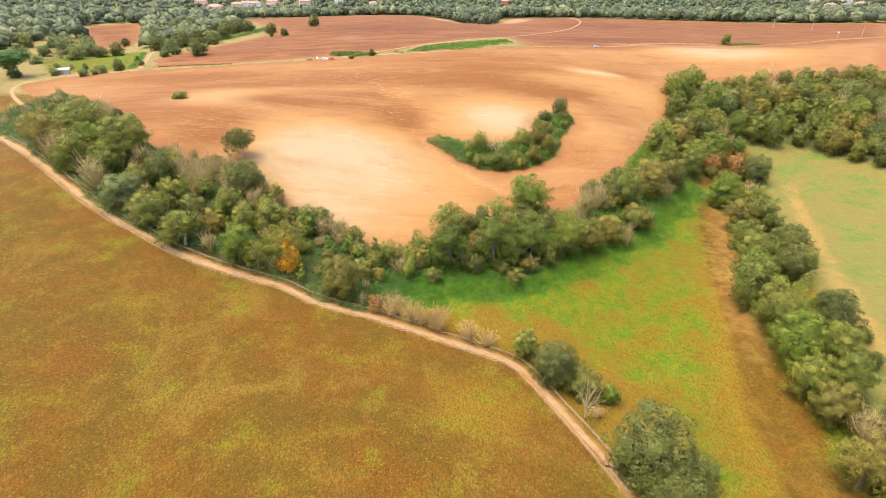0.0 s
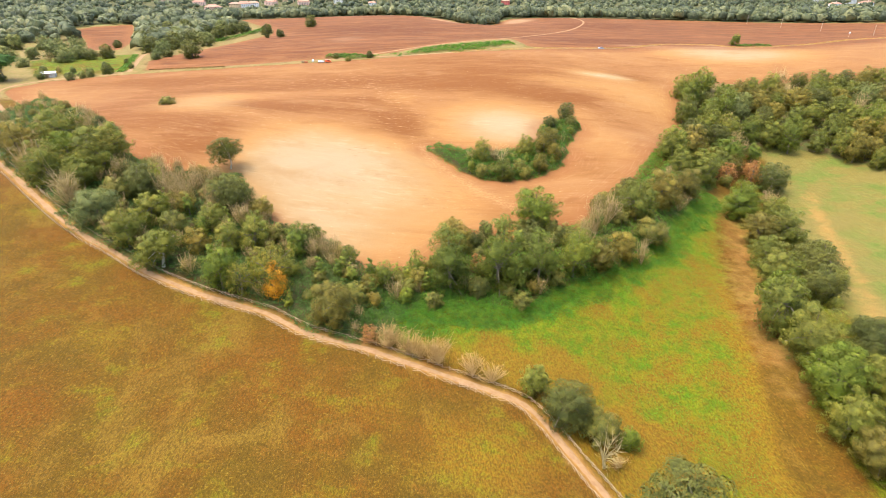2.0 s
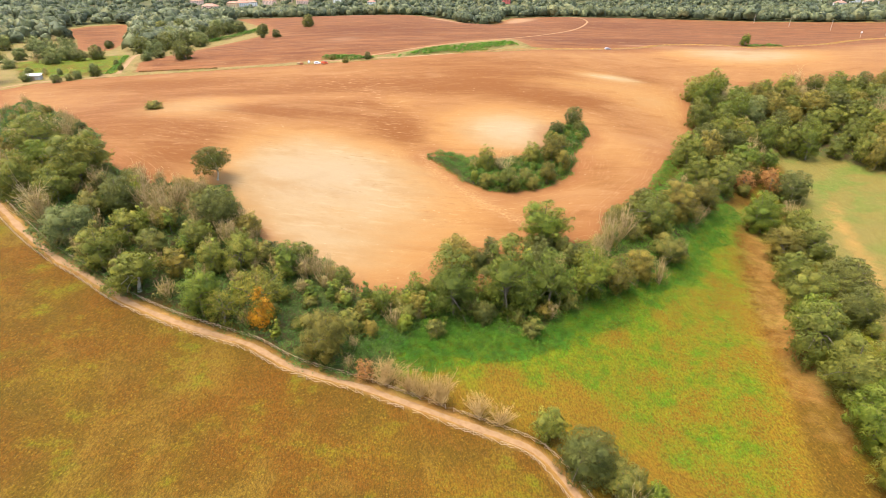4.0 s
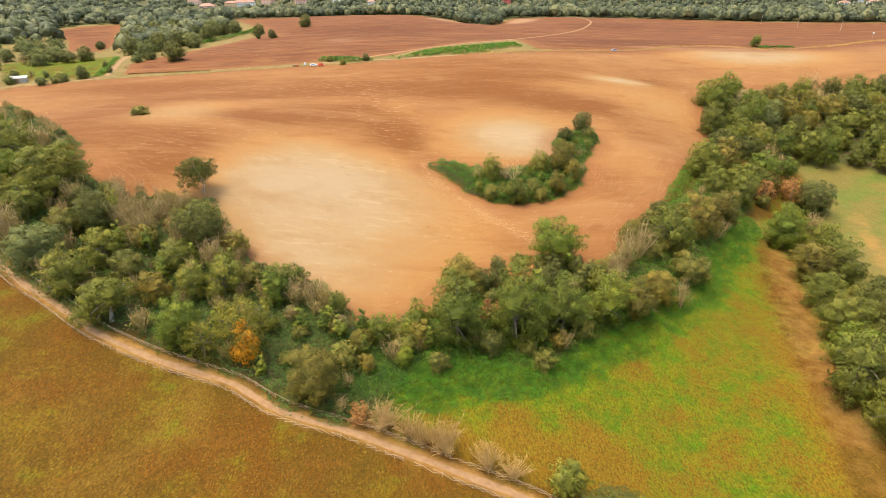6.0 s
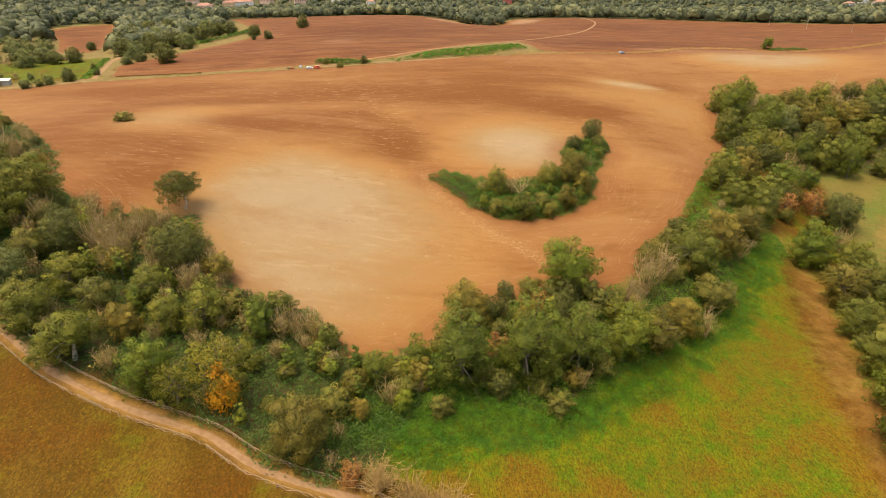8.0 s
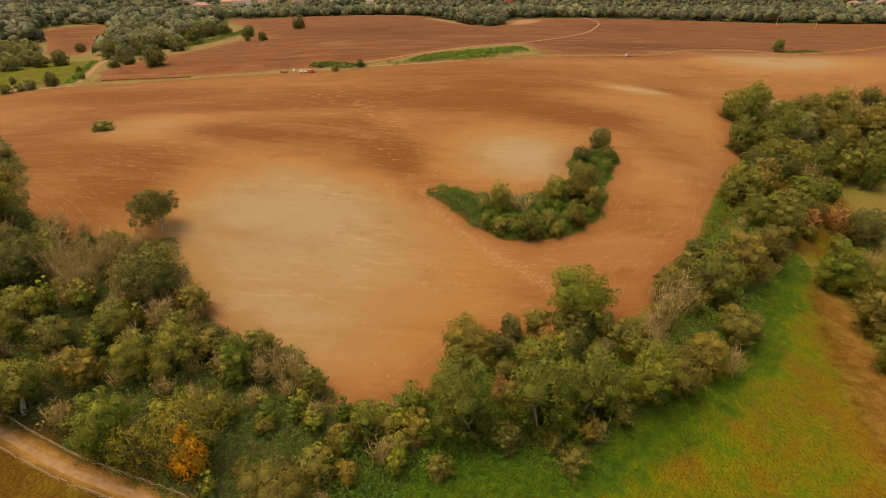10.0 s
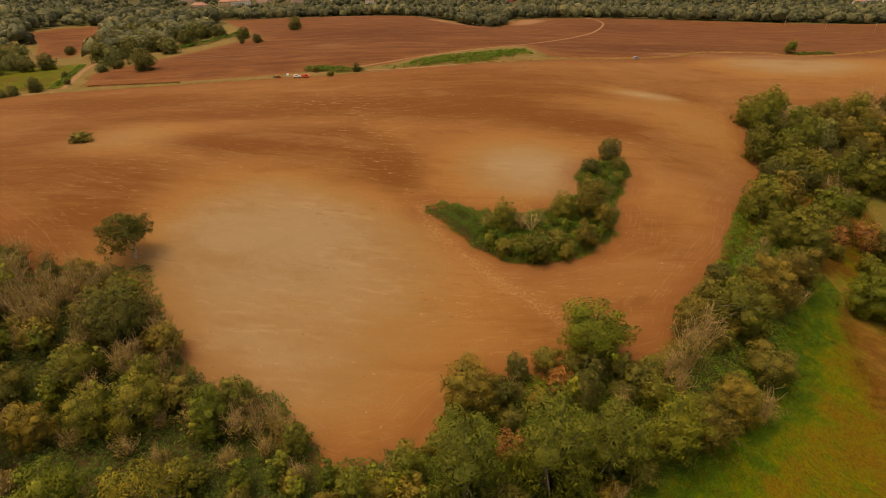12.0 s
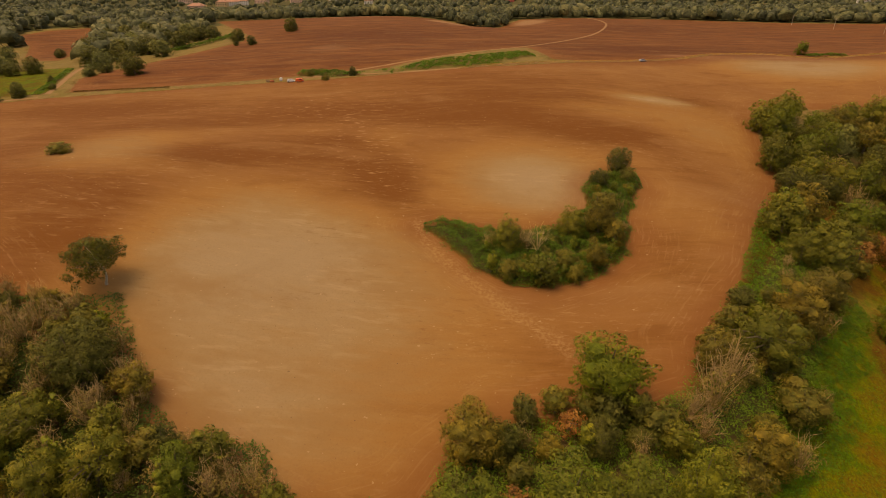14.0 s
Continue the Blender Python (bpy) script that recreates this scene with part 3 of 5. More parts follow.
def build_ground():
    ys = list(np.arange(-140, 260, 1.8))
    while ys[-1] < 4700:
        ys.append(ys[-1] + max(1.8, ys[-1] * 0.014))
    ys, us = np.array(ys), np.linspace(-1, 1, 341)
    x = us[None, :] * np.maximum(170, 1.12 * ys + 100)[:, None]
    y = np.repeat(ys[:, None], len(us), 1)
    verts = np.stack([x, y, land(x, y)], -1).reshape(-1, 3)
    r, c = len(ys), len(us)
    i = (np.arange(r - 1)[:, None] * c + np.arange(c - 1)[None, :]).ravel()
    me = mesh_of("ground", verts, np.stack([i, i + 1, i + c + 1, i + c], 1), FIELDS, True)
    x, y = verts[:, 0].astype(float), verts[:, 1].astype(float)
    far = np.maximum(inside(PLOUGHED_FAR, x, y), inside(PLOUGHED_VALLEY, x, y))
    plough = np.maximum(inside(PLOUGHED, x, y), far)
    plough = np.minimum(plough, beside(FIELD_BALK, x, y) - 1.5)
    plough = np.minimum(plough, -inside(BRAMBLE, x, y))
    plough = np.minimum(plough, -inside(SCRUB_STRIP, x, y))
    woods = np.maximum.reduce([inside(p, x, y) for p in (COPSE, HEDGE, BRAMBLE, LEFT_WOOD)] + [inside(WOOD, x, y) - 5.0])
    beyond = np.minimum(y - (730 + 40 * np.sin(x / 90)), 40.0)
    woods = np.minimum(np.maximum(woods, np.minimum(beyond, -far)), -far)
    lush = ease(inside(LUSH, x, y) / 16 + 0.55) * 0.7 + 0.8 * ease(inside(LUSH_BAND, x, y) / 7 + 1.1) + 0.6 * ease(inside(WEEDS_FOOT, x, y) / 8 + 0.8)
    gold = 0.8 * ease(inside(HOLLOW, x, y) / 6 + 0.5) + patches(GOLD, x, y)
    worn = np.exp(-((beside(TRACK, x, y) / 2.3) ** 2)) * 0.8 + ease(1 - np.abs(beside(WORN_EDGE, x, y)) / 17.0) * 0.45 + ease(1 - beside(WORN_EAST, x, y) / 9.0) * 0.5
    grazing = np.maximum(inside(PASTURE, x, y) + 8.0, inside(WOOD, x, y) + 4.0)
    lush = lush + 0.6 * ease(inside(LANE_HEDGE, x, y) / 5 + 0.7)
    grazing = np.maximum(grazing, np.where((y > 330) & (plough < -1), 4.0, -9.0))
    paddock = inside(PADDOCK, x, y)
    grazing = np.minimum(grazing, -paddock)
    strip = ease(inside(SCRUB_STRIP, x, y) / 5 - 0.1)
    lush = lush + 0.85 * ease(paddock / 6 + 0.5) + 0.5 * strip
    for key, value in (("plough", plough), ("red", far), ("wood", woods), ("lush", lush), ("worn", worn), ("pasture", grazing), ("gold", gold), ("dry", np.where((y > 325) & (paddock < 0), 1.0 - 0.75 * strip, 0.0)), ("pale", patches(PALE, x, y)), ("dark", patches(DARK, x, y)), ("fleck", patches(FLECKS, x, y)), ("arc", np.exp(-((beside(ARC, x, y) / 2.2) ** 2)))):
        layer = me.attributes.new(key, "FLOAT", "POINT")
        layer.data.foreach_set("value", np.asarray(value, np.float32))
    return tagged(new("ground", me), "rolling farmland with ploughed reddish soil and dry autumn meadows", "ground", kind="structure")


build_ground()


def smooth_line(points, step):
    """Evenly spaced points along a curve through the given ones."""
    p = np.array(points, float)
    q = np.vstack([2 * p[0] - p[1], p, 2 * p[-1] - p[-2]])
    fine = []
    for a, b, c, d in zip(q[:-3], q[1:-2], q[2:-1], q[3:]):
        for s in np.linspace(0, 1, 24, endpoint=False):
            fine.append(0.5 * (2 * b + (c - a) * s + (2 * a - 5 * b + 4 * c - d) * s**2 + (3 * b - a - 3 * c + d) * s**3))
    fine = np.array(fine + [p[-1]])
    way = np.concatenate([[0], np.cumsum(np.hypot(*np.diff(fine, axis=0).T))])
    at = np.arange(0, way[-1], step)
    return np.stack([np.interp(at, way, fine[:, 0]), np.interp(at, way, fine[:, 1])], 1)


def normals_of(line):
    d = np.gradient(line, axis=0)
    d /= np.linalg.norm(d, axis=1)[:, None] + 1e-9
    return np.stack([-d[:, 1], d[:, 0]], 1)


def build_track(name, points, width, label, step=1.0, lift=0.07):
    line = smooth_line(points, step)
    side = normals_of(line)
    half = width / 2 * (1 + 0.22 * np.sin(np.arange(len(line)) * 0.37 * step) * np.sin(np.arange(len(line)) * 0.113 * step))
    verts, k = [], 7
    for j in range(k):
        s = j / (k - 1) * 2 - 1
        xy = line + side * (half * s + 0.12 * rng.standard_normal(len(line)) * abs(s))[:, None]
        verts.append(np.column_stack([xy, land(xy[:, 0], xy[:, 1]) + lift * (1 - 0.75 * abs(s) ** 3) - (0.12 if abs(s) == 1 else 0)]))
    verts = np.stack(verts, 1).reshape(-1, 3)
    i = (np.arange(len(line) - 1)[:, None] * k + np.arange(k - 1)[None, :]).ravel()
    me = mesh_of(name, verts, np.stack([i, i + 1, i + k + 1, i + k], 1), EARTH, True)
    return tagged(new(name, me), label, "track", kind="structure")


build_track("track", TRACK, 1.9, "pale beaten-earth farm track along the meadow edge")
build_track("track_north", TRACK_NORTH, 2.6, "pale earth track round the ploughed field", 2.0, 0.15)
build_track("track_valley", TRACK_VALLEY, 3.4, "pale gravel lane running down to the valley", 2.0, 0.2)
build_track("track_far", TRACK_FAR, 2.3, "pale earth track winding over the far ploughed hill", 3.0, 0.25)
build_track("field_path", FIELD_BALK[4:], 2.3, "narrow pale path on the grass balk between ploughed fields", 3.0, 0.25)


# ---- trees ----
def part(name, me, parent, label=""):
    ob = new(name, me)
    ob.parent = parent
    return tagged(ob, label)


def blades(p, normal, length, breadth, g):
    """Leaf clumps: three-cornered blades at the places p, facing along the normals."""
    n = normal / (np.linalg.norm(normal, axis=1)[:, None] + 1e-9)
    u = np.cross(n, g.standard_normal(n.shape))
    u /= np.linalg.norm(u, axis=1)[:, None] + 1e-9
    v = np.cross(n, u)
    a = (length * g.uniform(0.6, 1.3, len(p)))[:, None]
    b = (breadth * g.uniform(0.6, 1.3, len(p)))[:, None]
    verts = np.stack([p - u * a - v * b * 0.6, p + u * a * 1.1 + n * b * 0.3, p - u * a * 0.3 + v * b * 1.4], 1).reshape(-1, 3)
    return verts, np.arange(len(verts)).reshape(-1, 3)


def tube(a, b, ra, rb, sides=5):
    a, b = np.array(a, float), np.array(b, float)
    d = (b - a) / (np.linalg.norm(b - a) + 1e-9)
    u = np.cross(d, (0.3, 0.9, 0.2) if abs(d[2]) > 0.5 else (0, 0, 1))
    u /= np.linalg.norm(u)
    v = np.cross(d, u)
    ang = np.arange(sides) * 2 * math.pi / sides
    ring = np.cos(ang)[:, None] * u + np.sin(ang)[:, None] * v
    verts = np.vstack([a + ring * ra, b + ring * rb])
    k = np.arange(sides)
    return verts, np.stack([k, (k + 1) % sides, sides + (k + 1) % sides, sides + k], 1)


def join(pieces):
    verts, faces, n = [], [], 0
    for v, f in pieces:
        verts.append(v), faces.append(np.asarray(f) + n)
        n += len(v)
    return np.vstack(verts), np.vstack(faces)


def wood_mesh(g, r, height, blobs, material, thick=0.07, twigs=0):
    """A tapered, slightly crooked trunk with limbs that reach into the boughs."""
    pieces, base, fork = [], np.zeros(3), np.array([g.normal(0, 0.06 * r), g.normal(0, 0.06 * r), height * 0.42])
    knee = (base + fork) / 2 + np.array([g.normal(0, 0.05 * r), g.normal(0, 0.05 * r), 0])
    pieces += [tube((0, 0, -0.4), (0, 0, 0.25), thick * r * 1.7, thick * r * 1.1, 8), tube((0, 0, 0.25), knee, thick * r * 1.1, thick * r * 0.85, 8), tube(knee, fork, thick * r * 0.85, thick * r * 0.7, 8)]
    for c in blobs:
        mid = fork + (c - fork) * 0.5 + np.array([0, 0, 0.12 * r])
        pieces += [tube(fork, mid, thick * r * 0.5, thick * r * 0.28), tube(mid, c, thick * r * 0.28, thick * r * 0.1)]
        for _ in range(twigs):
            way = g.standard_normal(3) * 0.28 * r + (c - fork) * 0.35
            elbow = c + way * 0.5 + g.standard_normal(3) * 0.06 * r
            pieces += [tube(c, elbow, thick * r * 0.12, thick * r * 0.07, 4), tube(elbow, c + way, thick * r * 0.07, thick * r * 0.025, 4)]
    return mesh_of("wood", *join(pieces), material, True)


def crown_blobs(g, r, centre, count, tall, skirt=True):
    """Boughs: clumps of many sizes round several domes, so that the crown is lobed and lopsided."""
    domes = [(g.normal(0, 0.06), g.normal(0, 0.06), g.uniform(0.12, 0.32), g.uniform(0.66, 0.76))]
    start = g.uniform(0, 6)
    for i in range(5):
        ang, off = start + i * 1.2566 + g.normal(0, 0.25), g.uniform(0.42, 0.66)
        domes.append((off * math.cos(ang), off * math.sin(ang), g.uniform(-0.5, 0.16), g.uniform(0.44, 0.6)))
    for i in range(3 if skirt else 0):
        ang = start + 0.6 + i * 2.094
        domes.append((0.5 * math.cos(ang), 0.5 * math.sin(ang), g.uniform(-0.85, -0.62), g.uniform(0.34, 0.46)))
    total = sum(d[3] ** 2 for d in domes)
    places, sizes = [], []
    for x, y, z, rad in domes:
        n = max(5, round(1.9 * count * rad**2 / total))
        k = np.arange(n) + 0.5
        up, turn = 1 - 1.7 * k / n, k * 2.39996 + g.uniform(0, 6)
        flat = np.sqrt(np.maximum(0, 1 - up**2))
        reach = g.uniform(0.66, 1.0, n)[:, None]
        places.append((np.array([x, y, z * tall]) + np.stack([flat * np.cos(turn), flat * np.sin(turn), up * tall * 0.95], 1) * rad * reach) * r)
        sizes.append(r * rad * g.uniform(0.18, 0.4, n) * (30 / count) ** 0.2)
        places.append(np.array([[x, y, (z - 0.1) * tall]]) * r * 0.85)
        sizes.append(np.array([rad * 0.7 * r]))
    return np.vstack(places) + np.array([0, 0, centre]), np.concatenate(sizes)


def crown_mesh(g, r, blobs, sizes, leaf, count, material, ragged=0.22, body=0.0):
    pick = g.choice(len(blobs), count * 3, p=sizes**2 / np.sum(sizes**2))
    way = g.standard_normal((count * 3, 3))
    way[:, 2] += 0.45
    way /= np.linalg.norm(way, axis=1)[:, None]
    p = blobs[pick] + way * (sizes[pick] * (1 + ragged * g.standard_normal(count * 3) * 0.6))[:, None]
    p[:, 2] -= 0.05 * r * way[:, 2] ** 2
    deep = p[:, 2] < 0.12
    for c, s in zip(blobs, sizes):
        deep |= np.linalg.norm(p - c, axis=1) < s * 0.75
    p, way = p[~deep][:count], way[~deep][:count]
    sprigs = blades(p, way + np.array([0, 0, 0.25]) + 0.22 * g.standard_normal(p.shape), leaf, leaf * 0.65, g)
    middle = np.average(blobs, axis=0, weights=sizes**2) - np.array([0, 0, 0.25 * r])
    core = sizes > (0.24 * r if body else 1e9)
    v, f = join([sprigs, clumps(g, blobs[core], sizes[core] * body, 0)]) if core.any() else sprigs
    out = (v - middle) / (np.linalg.norm(v - middle, axis=1)[:, None] + 1e-9)
    out[: 3 * len(p)] = 0.75 * out[: 3 * len(p)] + 0.75 * np.repeat(way, 3, 0) + np.repeat(0.15 * g.standard_normal(p.shape), 3, 0)
    out /= np.linalg.norm(out, axis=1)[:, None] + 1e-9
    me = mesh_of("crown", v, f, material, True)
    me.normals_split_custom_set_from_vertices(out.tolist())
    return me


def ball(level):
    """Corners and faces of a twenty-faced ball, each face cut in four once for each level."""
    bm = bmesh.new()
    bmesh.ops.create_icosphere(bm, subdivisions=level + 1, radius=1.0)
    v = np.array([c.co[:] for c in bm.verts])
    f = np.array([[c.index for c in face.verts] for face in bm.faces])
    bm.free()
    return v, f


BALLS = [ball(0), ball(1)]


def clumps(g, centres, sizes, level):
    """The leafy mass of each bough: an uneven, flat-bottomed lump."""
    v, f = BALLS[level]
    k = len(centres)
    turn = g.uniform(0, 6.28, k)
    c, s = np.cos(turn)[:, None], np.sin(turn)[:, None]
    x, y, z = v[:, 0] * c - v[:, 1] * s, v[:, 0] * s + v[:, 1] * c, np.repeat(v[None, :, 2], k, 0)
    z = np.where(z < 0, z * 0.6, z)
    swell = sizes[:, None] * (1 + 0.17 * g.standard_normal((k, len(v))))
    at = np.stack([x * swell, y * swell, z * swell], -1) + centres[:, None, :]
    at[:, :, 2] = np.maximum(at[:, :, 2], 0.05)
    return at.reshape(-1, 3), (f[None] + (np.arange(k) * len(v))[:, None, None]).reshape(-1, 3)


def twig_mesh(g, r, height, count, material, spread=0.5, shoots=8):
    """A bare bush: a sheaf of rising stems that fork into fine shoots."""
    pieces = []
    for _ in range(count):
        foot = np.array([g.normal(0, 0.03 * r), g.normal(0, 0.03 * r), -0.1])
        lean = np.array([g.normal(0, spread * r), g.normal(0, spread * r), 0]) * 0.8
        top = height * g.uniform(0.5, 0.92)
        line = [foot + lean * s**0.8 + np.array([0, 0, top * s]) + g.normal(0, 0.05 * r, 3) * (s > 0) for s in (0.0, 0.4, 0.72, 1.0)]
        for k in range(3):
            pieces.append(tube(line[k], line[k + 1], (0.11, 0.085, 0.06)[k], (0.085, 0.06, 0.03)[k], 3))
        for k in range(shoots):
            i, s = int(g.integers(1, 3)), g.uniform(0, 1)
            root = line[i] + (line[i + 1] - line[i]) * s
            end = root + np.array([g.normal(0, 0.17 * r), g.normal(0, 0.17 * r), top * g.uniform(0.0, 0.2)])
            pieces.append(tube(root, end, 0.045, 0.016, 3))
    return mesh_of("twigs", *join(pieces), material, True)


# kind: boughs, crown height to width, leaf clumps, clump size, stem material
BUILD = {
    "oak": (42, 1.1, 8200, 0.2, BARK), "holm": (64, 0.92, 8600, 0.19, BARK), "lime": (44, 1.15, 8200, 0.2, BARK),
    "olive": (40, 1.08, 7600, 0.2, BARK), "grey": (48, 0.9, 7600, 0.2, BARK), "scrub": (26, 0.85, 5600, 0.22, BARK),
    "yellow": (34, 1.15, 5000, 0.2, BARK), "rust": (24, 1.0, 4600, 0.21, BARK), "alder": (60, 1.6, 9000, 0.2, BARK),
    "field_oak": (50, 0.95, 8600, 0.2, PALE_BARK), "leaning": (46, 0.85, 8000, 0.2, PALE_BARK), "ivy": (20, 1.5, 5000, 0.25, BARK),
    "needles": (44, 0.5, 9000, 0.2, BARK),
}
WORDS = {
    "oak": ("broad green oak tree", "tree"), "holm": ("dense dark evergreen oak tree", "tree"), "lime": ("bright yellow-green tree", "tree"),
    "olive": ("olive-green tree turning brown", "tree"), "grey": ("grey-green bushy tree", "tree"), "scrub": ("low rounded green bush", "bush"),
    "yellow": ("thin tree with yellow autumn foliage", "tree"), "rust": ("small tree with russet dry leaves", "tree"),
    "alder": ("tall bushy mid-green broadleaf tree", "tree"), "field_oak": ("spreading field oak with a pale trunk", "tree"), "leaning": ("leaning oak with a bare pale trunk", "tree"),
    "ivy": ("upright stem smothered in green ivy", "bush"),
    "needles": ("umbrella pine with a flat dark green crown", "tree"),
    "bare": ("thinly leaved grey-brown bush", "bush"), "pale": ("leafless straw-coloured shrub", "shrub"), "dead": ("leafless bleached grey tree", "tree"),
}
PROTO = {}


def prototype(kind, variant, detail):
    """Meshes of one plant of 5 m crown radius: stem and crown. detail: 0 far, 1 small, 2 large and near."""
    key = (kind, variant, detail)
    if key in PROTO:
        return PROTO[key]
    g = np.random.default_rng(sum(map(ord, kind)) * 10 + variant)
    r = 5.0
    share, swell = ((0.26, 1.6), (0.26, 1.6), (0.78, 0.92), (0.36, 1.35), (1.05, 0.8), (1.7, 0.64))[detail]
    if kind in ("bare", "pale"):
        stem = twig_mesh(g, r, 11.0 if kind == "bare" else 8.0, (10, 20, 30, 16, 32, 38)[detail] * (1 if kind == "bare" else 2), TWIGS[kind], 0.5 if kind == "bare" else 0.55, 7 if kind == "bare" else 10)
        blobs, sizes = crown_blobs(g, r * 0.8, 4.8, 16, 0.85)
        crown = crown_mesh(g, r, blobs, sizes, (0.2 if kind == "bare" else 0.1) * swell, int((1500 if kind == "bare" else 1400) * share), LEAF[kind], 0.6)
    elif kind == "dead":
        blobs, sizes = crown_blobs(g, r * 0.85, 6.0, 18, 0.8, False)
        stem = wood_mesh(g, r, 6.0, blobs[:16], LEAF["dead"], 0.075, 7)
        crown = crown_mesh(g, r, blobs, sizes, 0.1, 24, LEAF["dead"], 0.6)
    else:
        count, tall, leaf_count, leaf, bark = BUILD[kind]
        blobs, sizes = crown_blobs(g, r * (0.55 if kind == "ivy" else 1), r * (1.08 if kind in ("field_oak", "leaning") else 1.35 if kind == "needles" else 0.98 * tall), count, tall * (1.45 if kind == "ivy" else 1), kind not in ("field_oak", "leaning", "needles"))
        if kind == "field_oak":
            sizes, blobs = np.minimum(sizes, 0.19 * r), blobs + np.array([-0.1 * r, 0, 0])
        if kind == "leaning":
            blobs = blobs + np.array([-0.22 * r, 0, 0])
        stem = wood_mesh(g, r, r * 2.0 if kind != "field_oak" else r * 1.4, blobs[:2 * count:8 if detail > 1 else 20], bark, 0.045 if kind == "field_oak" else 0.03 if kind == "needles" else 0.07)
        crown = crown_mesh(g, r, blobs, sizes, leaf * swell, int(leaf_count * share), LEAF[kind], 0.13 if kind != "field_oak" else 0.4, 0.72 if kind not in ("yellow", "ivy", "rust") else 0.0)
    PROTO[key] = stem, crown
    return PROTO[key]


def plant(kind, x, y, r, where, group="", fine=True, tall=1.0):
    words, category = WORDS[kind]
    ob = new(category, None)
    tagged(ob, f"{words} {where}", category, group)
    g = np.random.default_rng([int(abs(x) * 10), int(abs(y) * 10), int(r * 10)])
    stem, crown = prototype(kind, int(g.integers(4)), 0 if not fine else 1 if r < 4.2 else 3 if y > 250 else 5 if y < 130 and r > 5 else 2 if r < 6.4 else 4)
    part("brushwood" if kind in ("bare", "pale") else "trunk", stem, ob)
    part("crown", crown, ob)
    s = r / 5.0
    ob.matrix_basis = Matrix.LocRotScale((x, y, float(land(x, y)) - 0.05), Euler((g.normal(0, 0.04), g.normal(0, 0.04), g.uniform(0, 6.28))), (s * g.uniform(0.86, 1.14), s * g.uniform(0.86, 1.14), s * tall * g.uniform(0.9, 1.12)))
    if not fine:
        ob.location.z -= 0.22 * r
    return ob


MIDDLE_TREES = [
    ('olive', 3.6, 171.1, 6.1), ('alder', 2.2, 150.0, 6.4), ('holm', 9.7, 172.4, 4.0), ('alder', 15.8, 153.2, 6.6), ('lime', 31.2, 183.9, 7.7),
    ('alder', 28.8, 157.0, 6.0), ('alder', 40.2, 160.8, 5.6), ('bare', 28.7, 151.9, 3.2),
    ('scrub', 22.4, 145.3, 3.3), ('rust', 10.7, 160.1, 3.4), ('oak', -27.7, 157.4, 3.1), ('oak', -19.8, 151.3, 2.5), ('scrub', -12.8, 150.1, 3.1),
    ('olive', -7.1, 148.3, 3.7), ('scrub', -2.7, 141.2, 2.9), ('lime', -10.4, 141.5, 2.7), ('holm', 9.7, 148.1, 3.7), ('bare', 47.2, 175.1, 4.1),
    ('olive', 49.6, 165.6, 5.6), ('scrub', 9.2, 149.0, 3.2), ('ivy', 22.6, 152.0, 3.0), ('scrub', 34.6, 156.6, 3.3),
]
BELT_EDGE_BUSHES = [
    ('holm', 30.7, 177.8, 3.9), ('scrub', 26.3, 179.8, 3.4), ('scrub', 36.0, 179.2, 3.7), ('holm', 14.2, 178.9, 3.3), ('scrub', 20.5, 181.2, 3.4),
    ('rust', 22.5, 176.6, 3.0), ('holm', 26.7, 172.4, 4.2), ('scrub', 39.3, 176.1, 4.1), ('holm', 34.9, 173.2, 3.2), ('bare', 46.2, 179.1, 4.2),
    ('bare', 56.8, 187.6, 5.7), ('oak', 40.9, 172.5, 3.5), ('olive', 58.6, 196.6, 3.9), ('scrub', 66.1, 204.6, 4.1), ('bare', 13.4, 173.2, 3.1),
    ('scrub', 6.9, 169.6, 3.0),
]
HEDGE_TREES = [
    ('bare', 153.5, 284.0, 4.4), ('olive', 137.0, 260.5, 5.2), ('lime', 155.8, 279.0, 4.2), ('oak', 131.5, 264.0, 5.6), ('olive', 141.0, 271.5, 5.4),
    ('rust', 146.0, 262.0, 4.4), ('scrub', 128.0, 247.0, 3.6), ('holm', 147.0, 276.0, 4.6),
    ('bare', 51.5, 181.3, 6.2), ('olive', 56.6, 192.2, 5.0), ('oak', 69.0, 196.2, 7.1), ('olive', 83.6, 207.6, 7.9), ('olive', 58.1, 171.2, 5.4),
    ('bare', 65.2, 171.7, 4.0), ('olive', 97.6, 219.8, 6.5), ('scrub', 71.4, 184.5, 5.8), ('bare', 92.0, 210.1, 4.0), ('oak', 103.2, 251.9, 6.5),
    ('olive', 119.3, 266.0, 7.8), ('oak', 118.2, 250.7, 6.6), ('oak', 103.3, 240.2, 5.8), ('lime', 105.4, 256.9, 6.8), ('lime', 136.1, 266.1, 7.3),
    ('holm', 142.1, 292.5, 6.2), ('oak', 131.8, 310.0, 8.0), ('oak', 142.0, 343.2, 7.7), ('oak', 161.8, 358.5, 6.5), ('oak', 143.7, 305.3, 7.2),
    ('bare', 150.5, 287.6, 6.7), ('lime', 74.5, 208.9, 2.8), ('holm', 72.0, 213.6, 3.8), ('oak', 114.6, 240.3, 6.1), ('bare', 76.6, 186.7, 3.9),
    ('holm', 129.1, 291.3, 6.3),
]
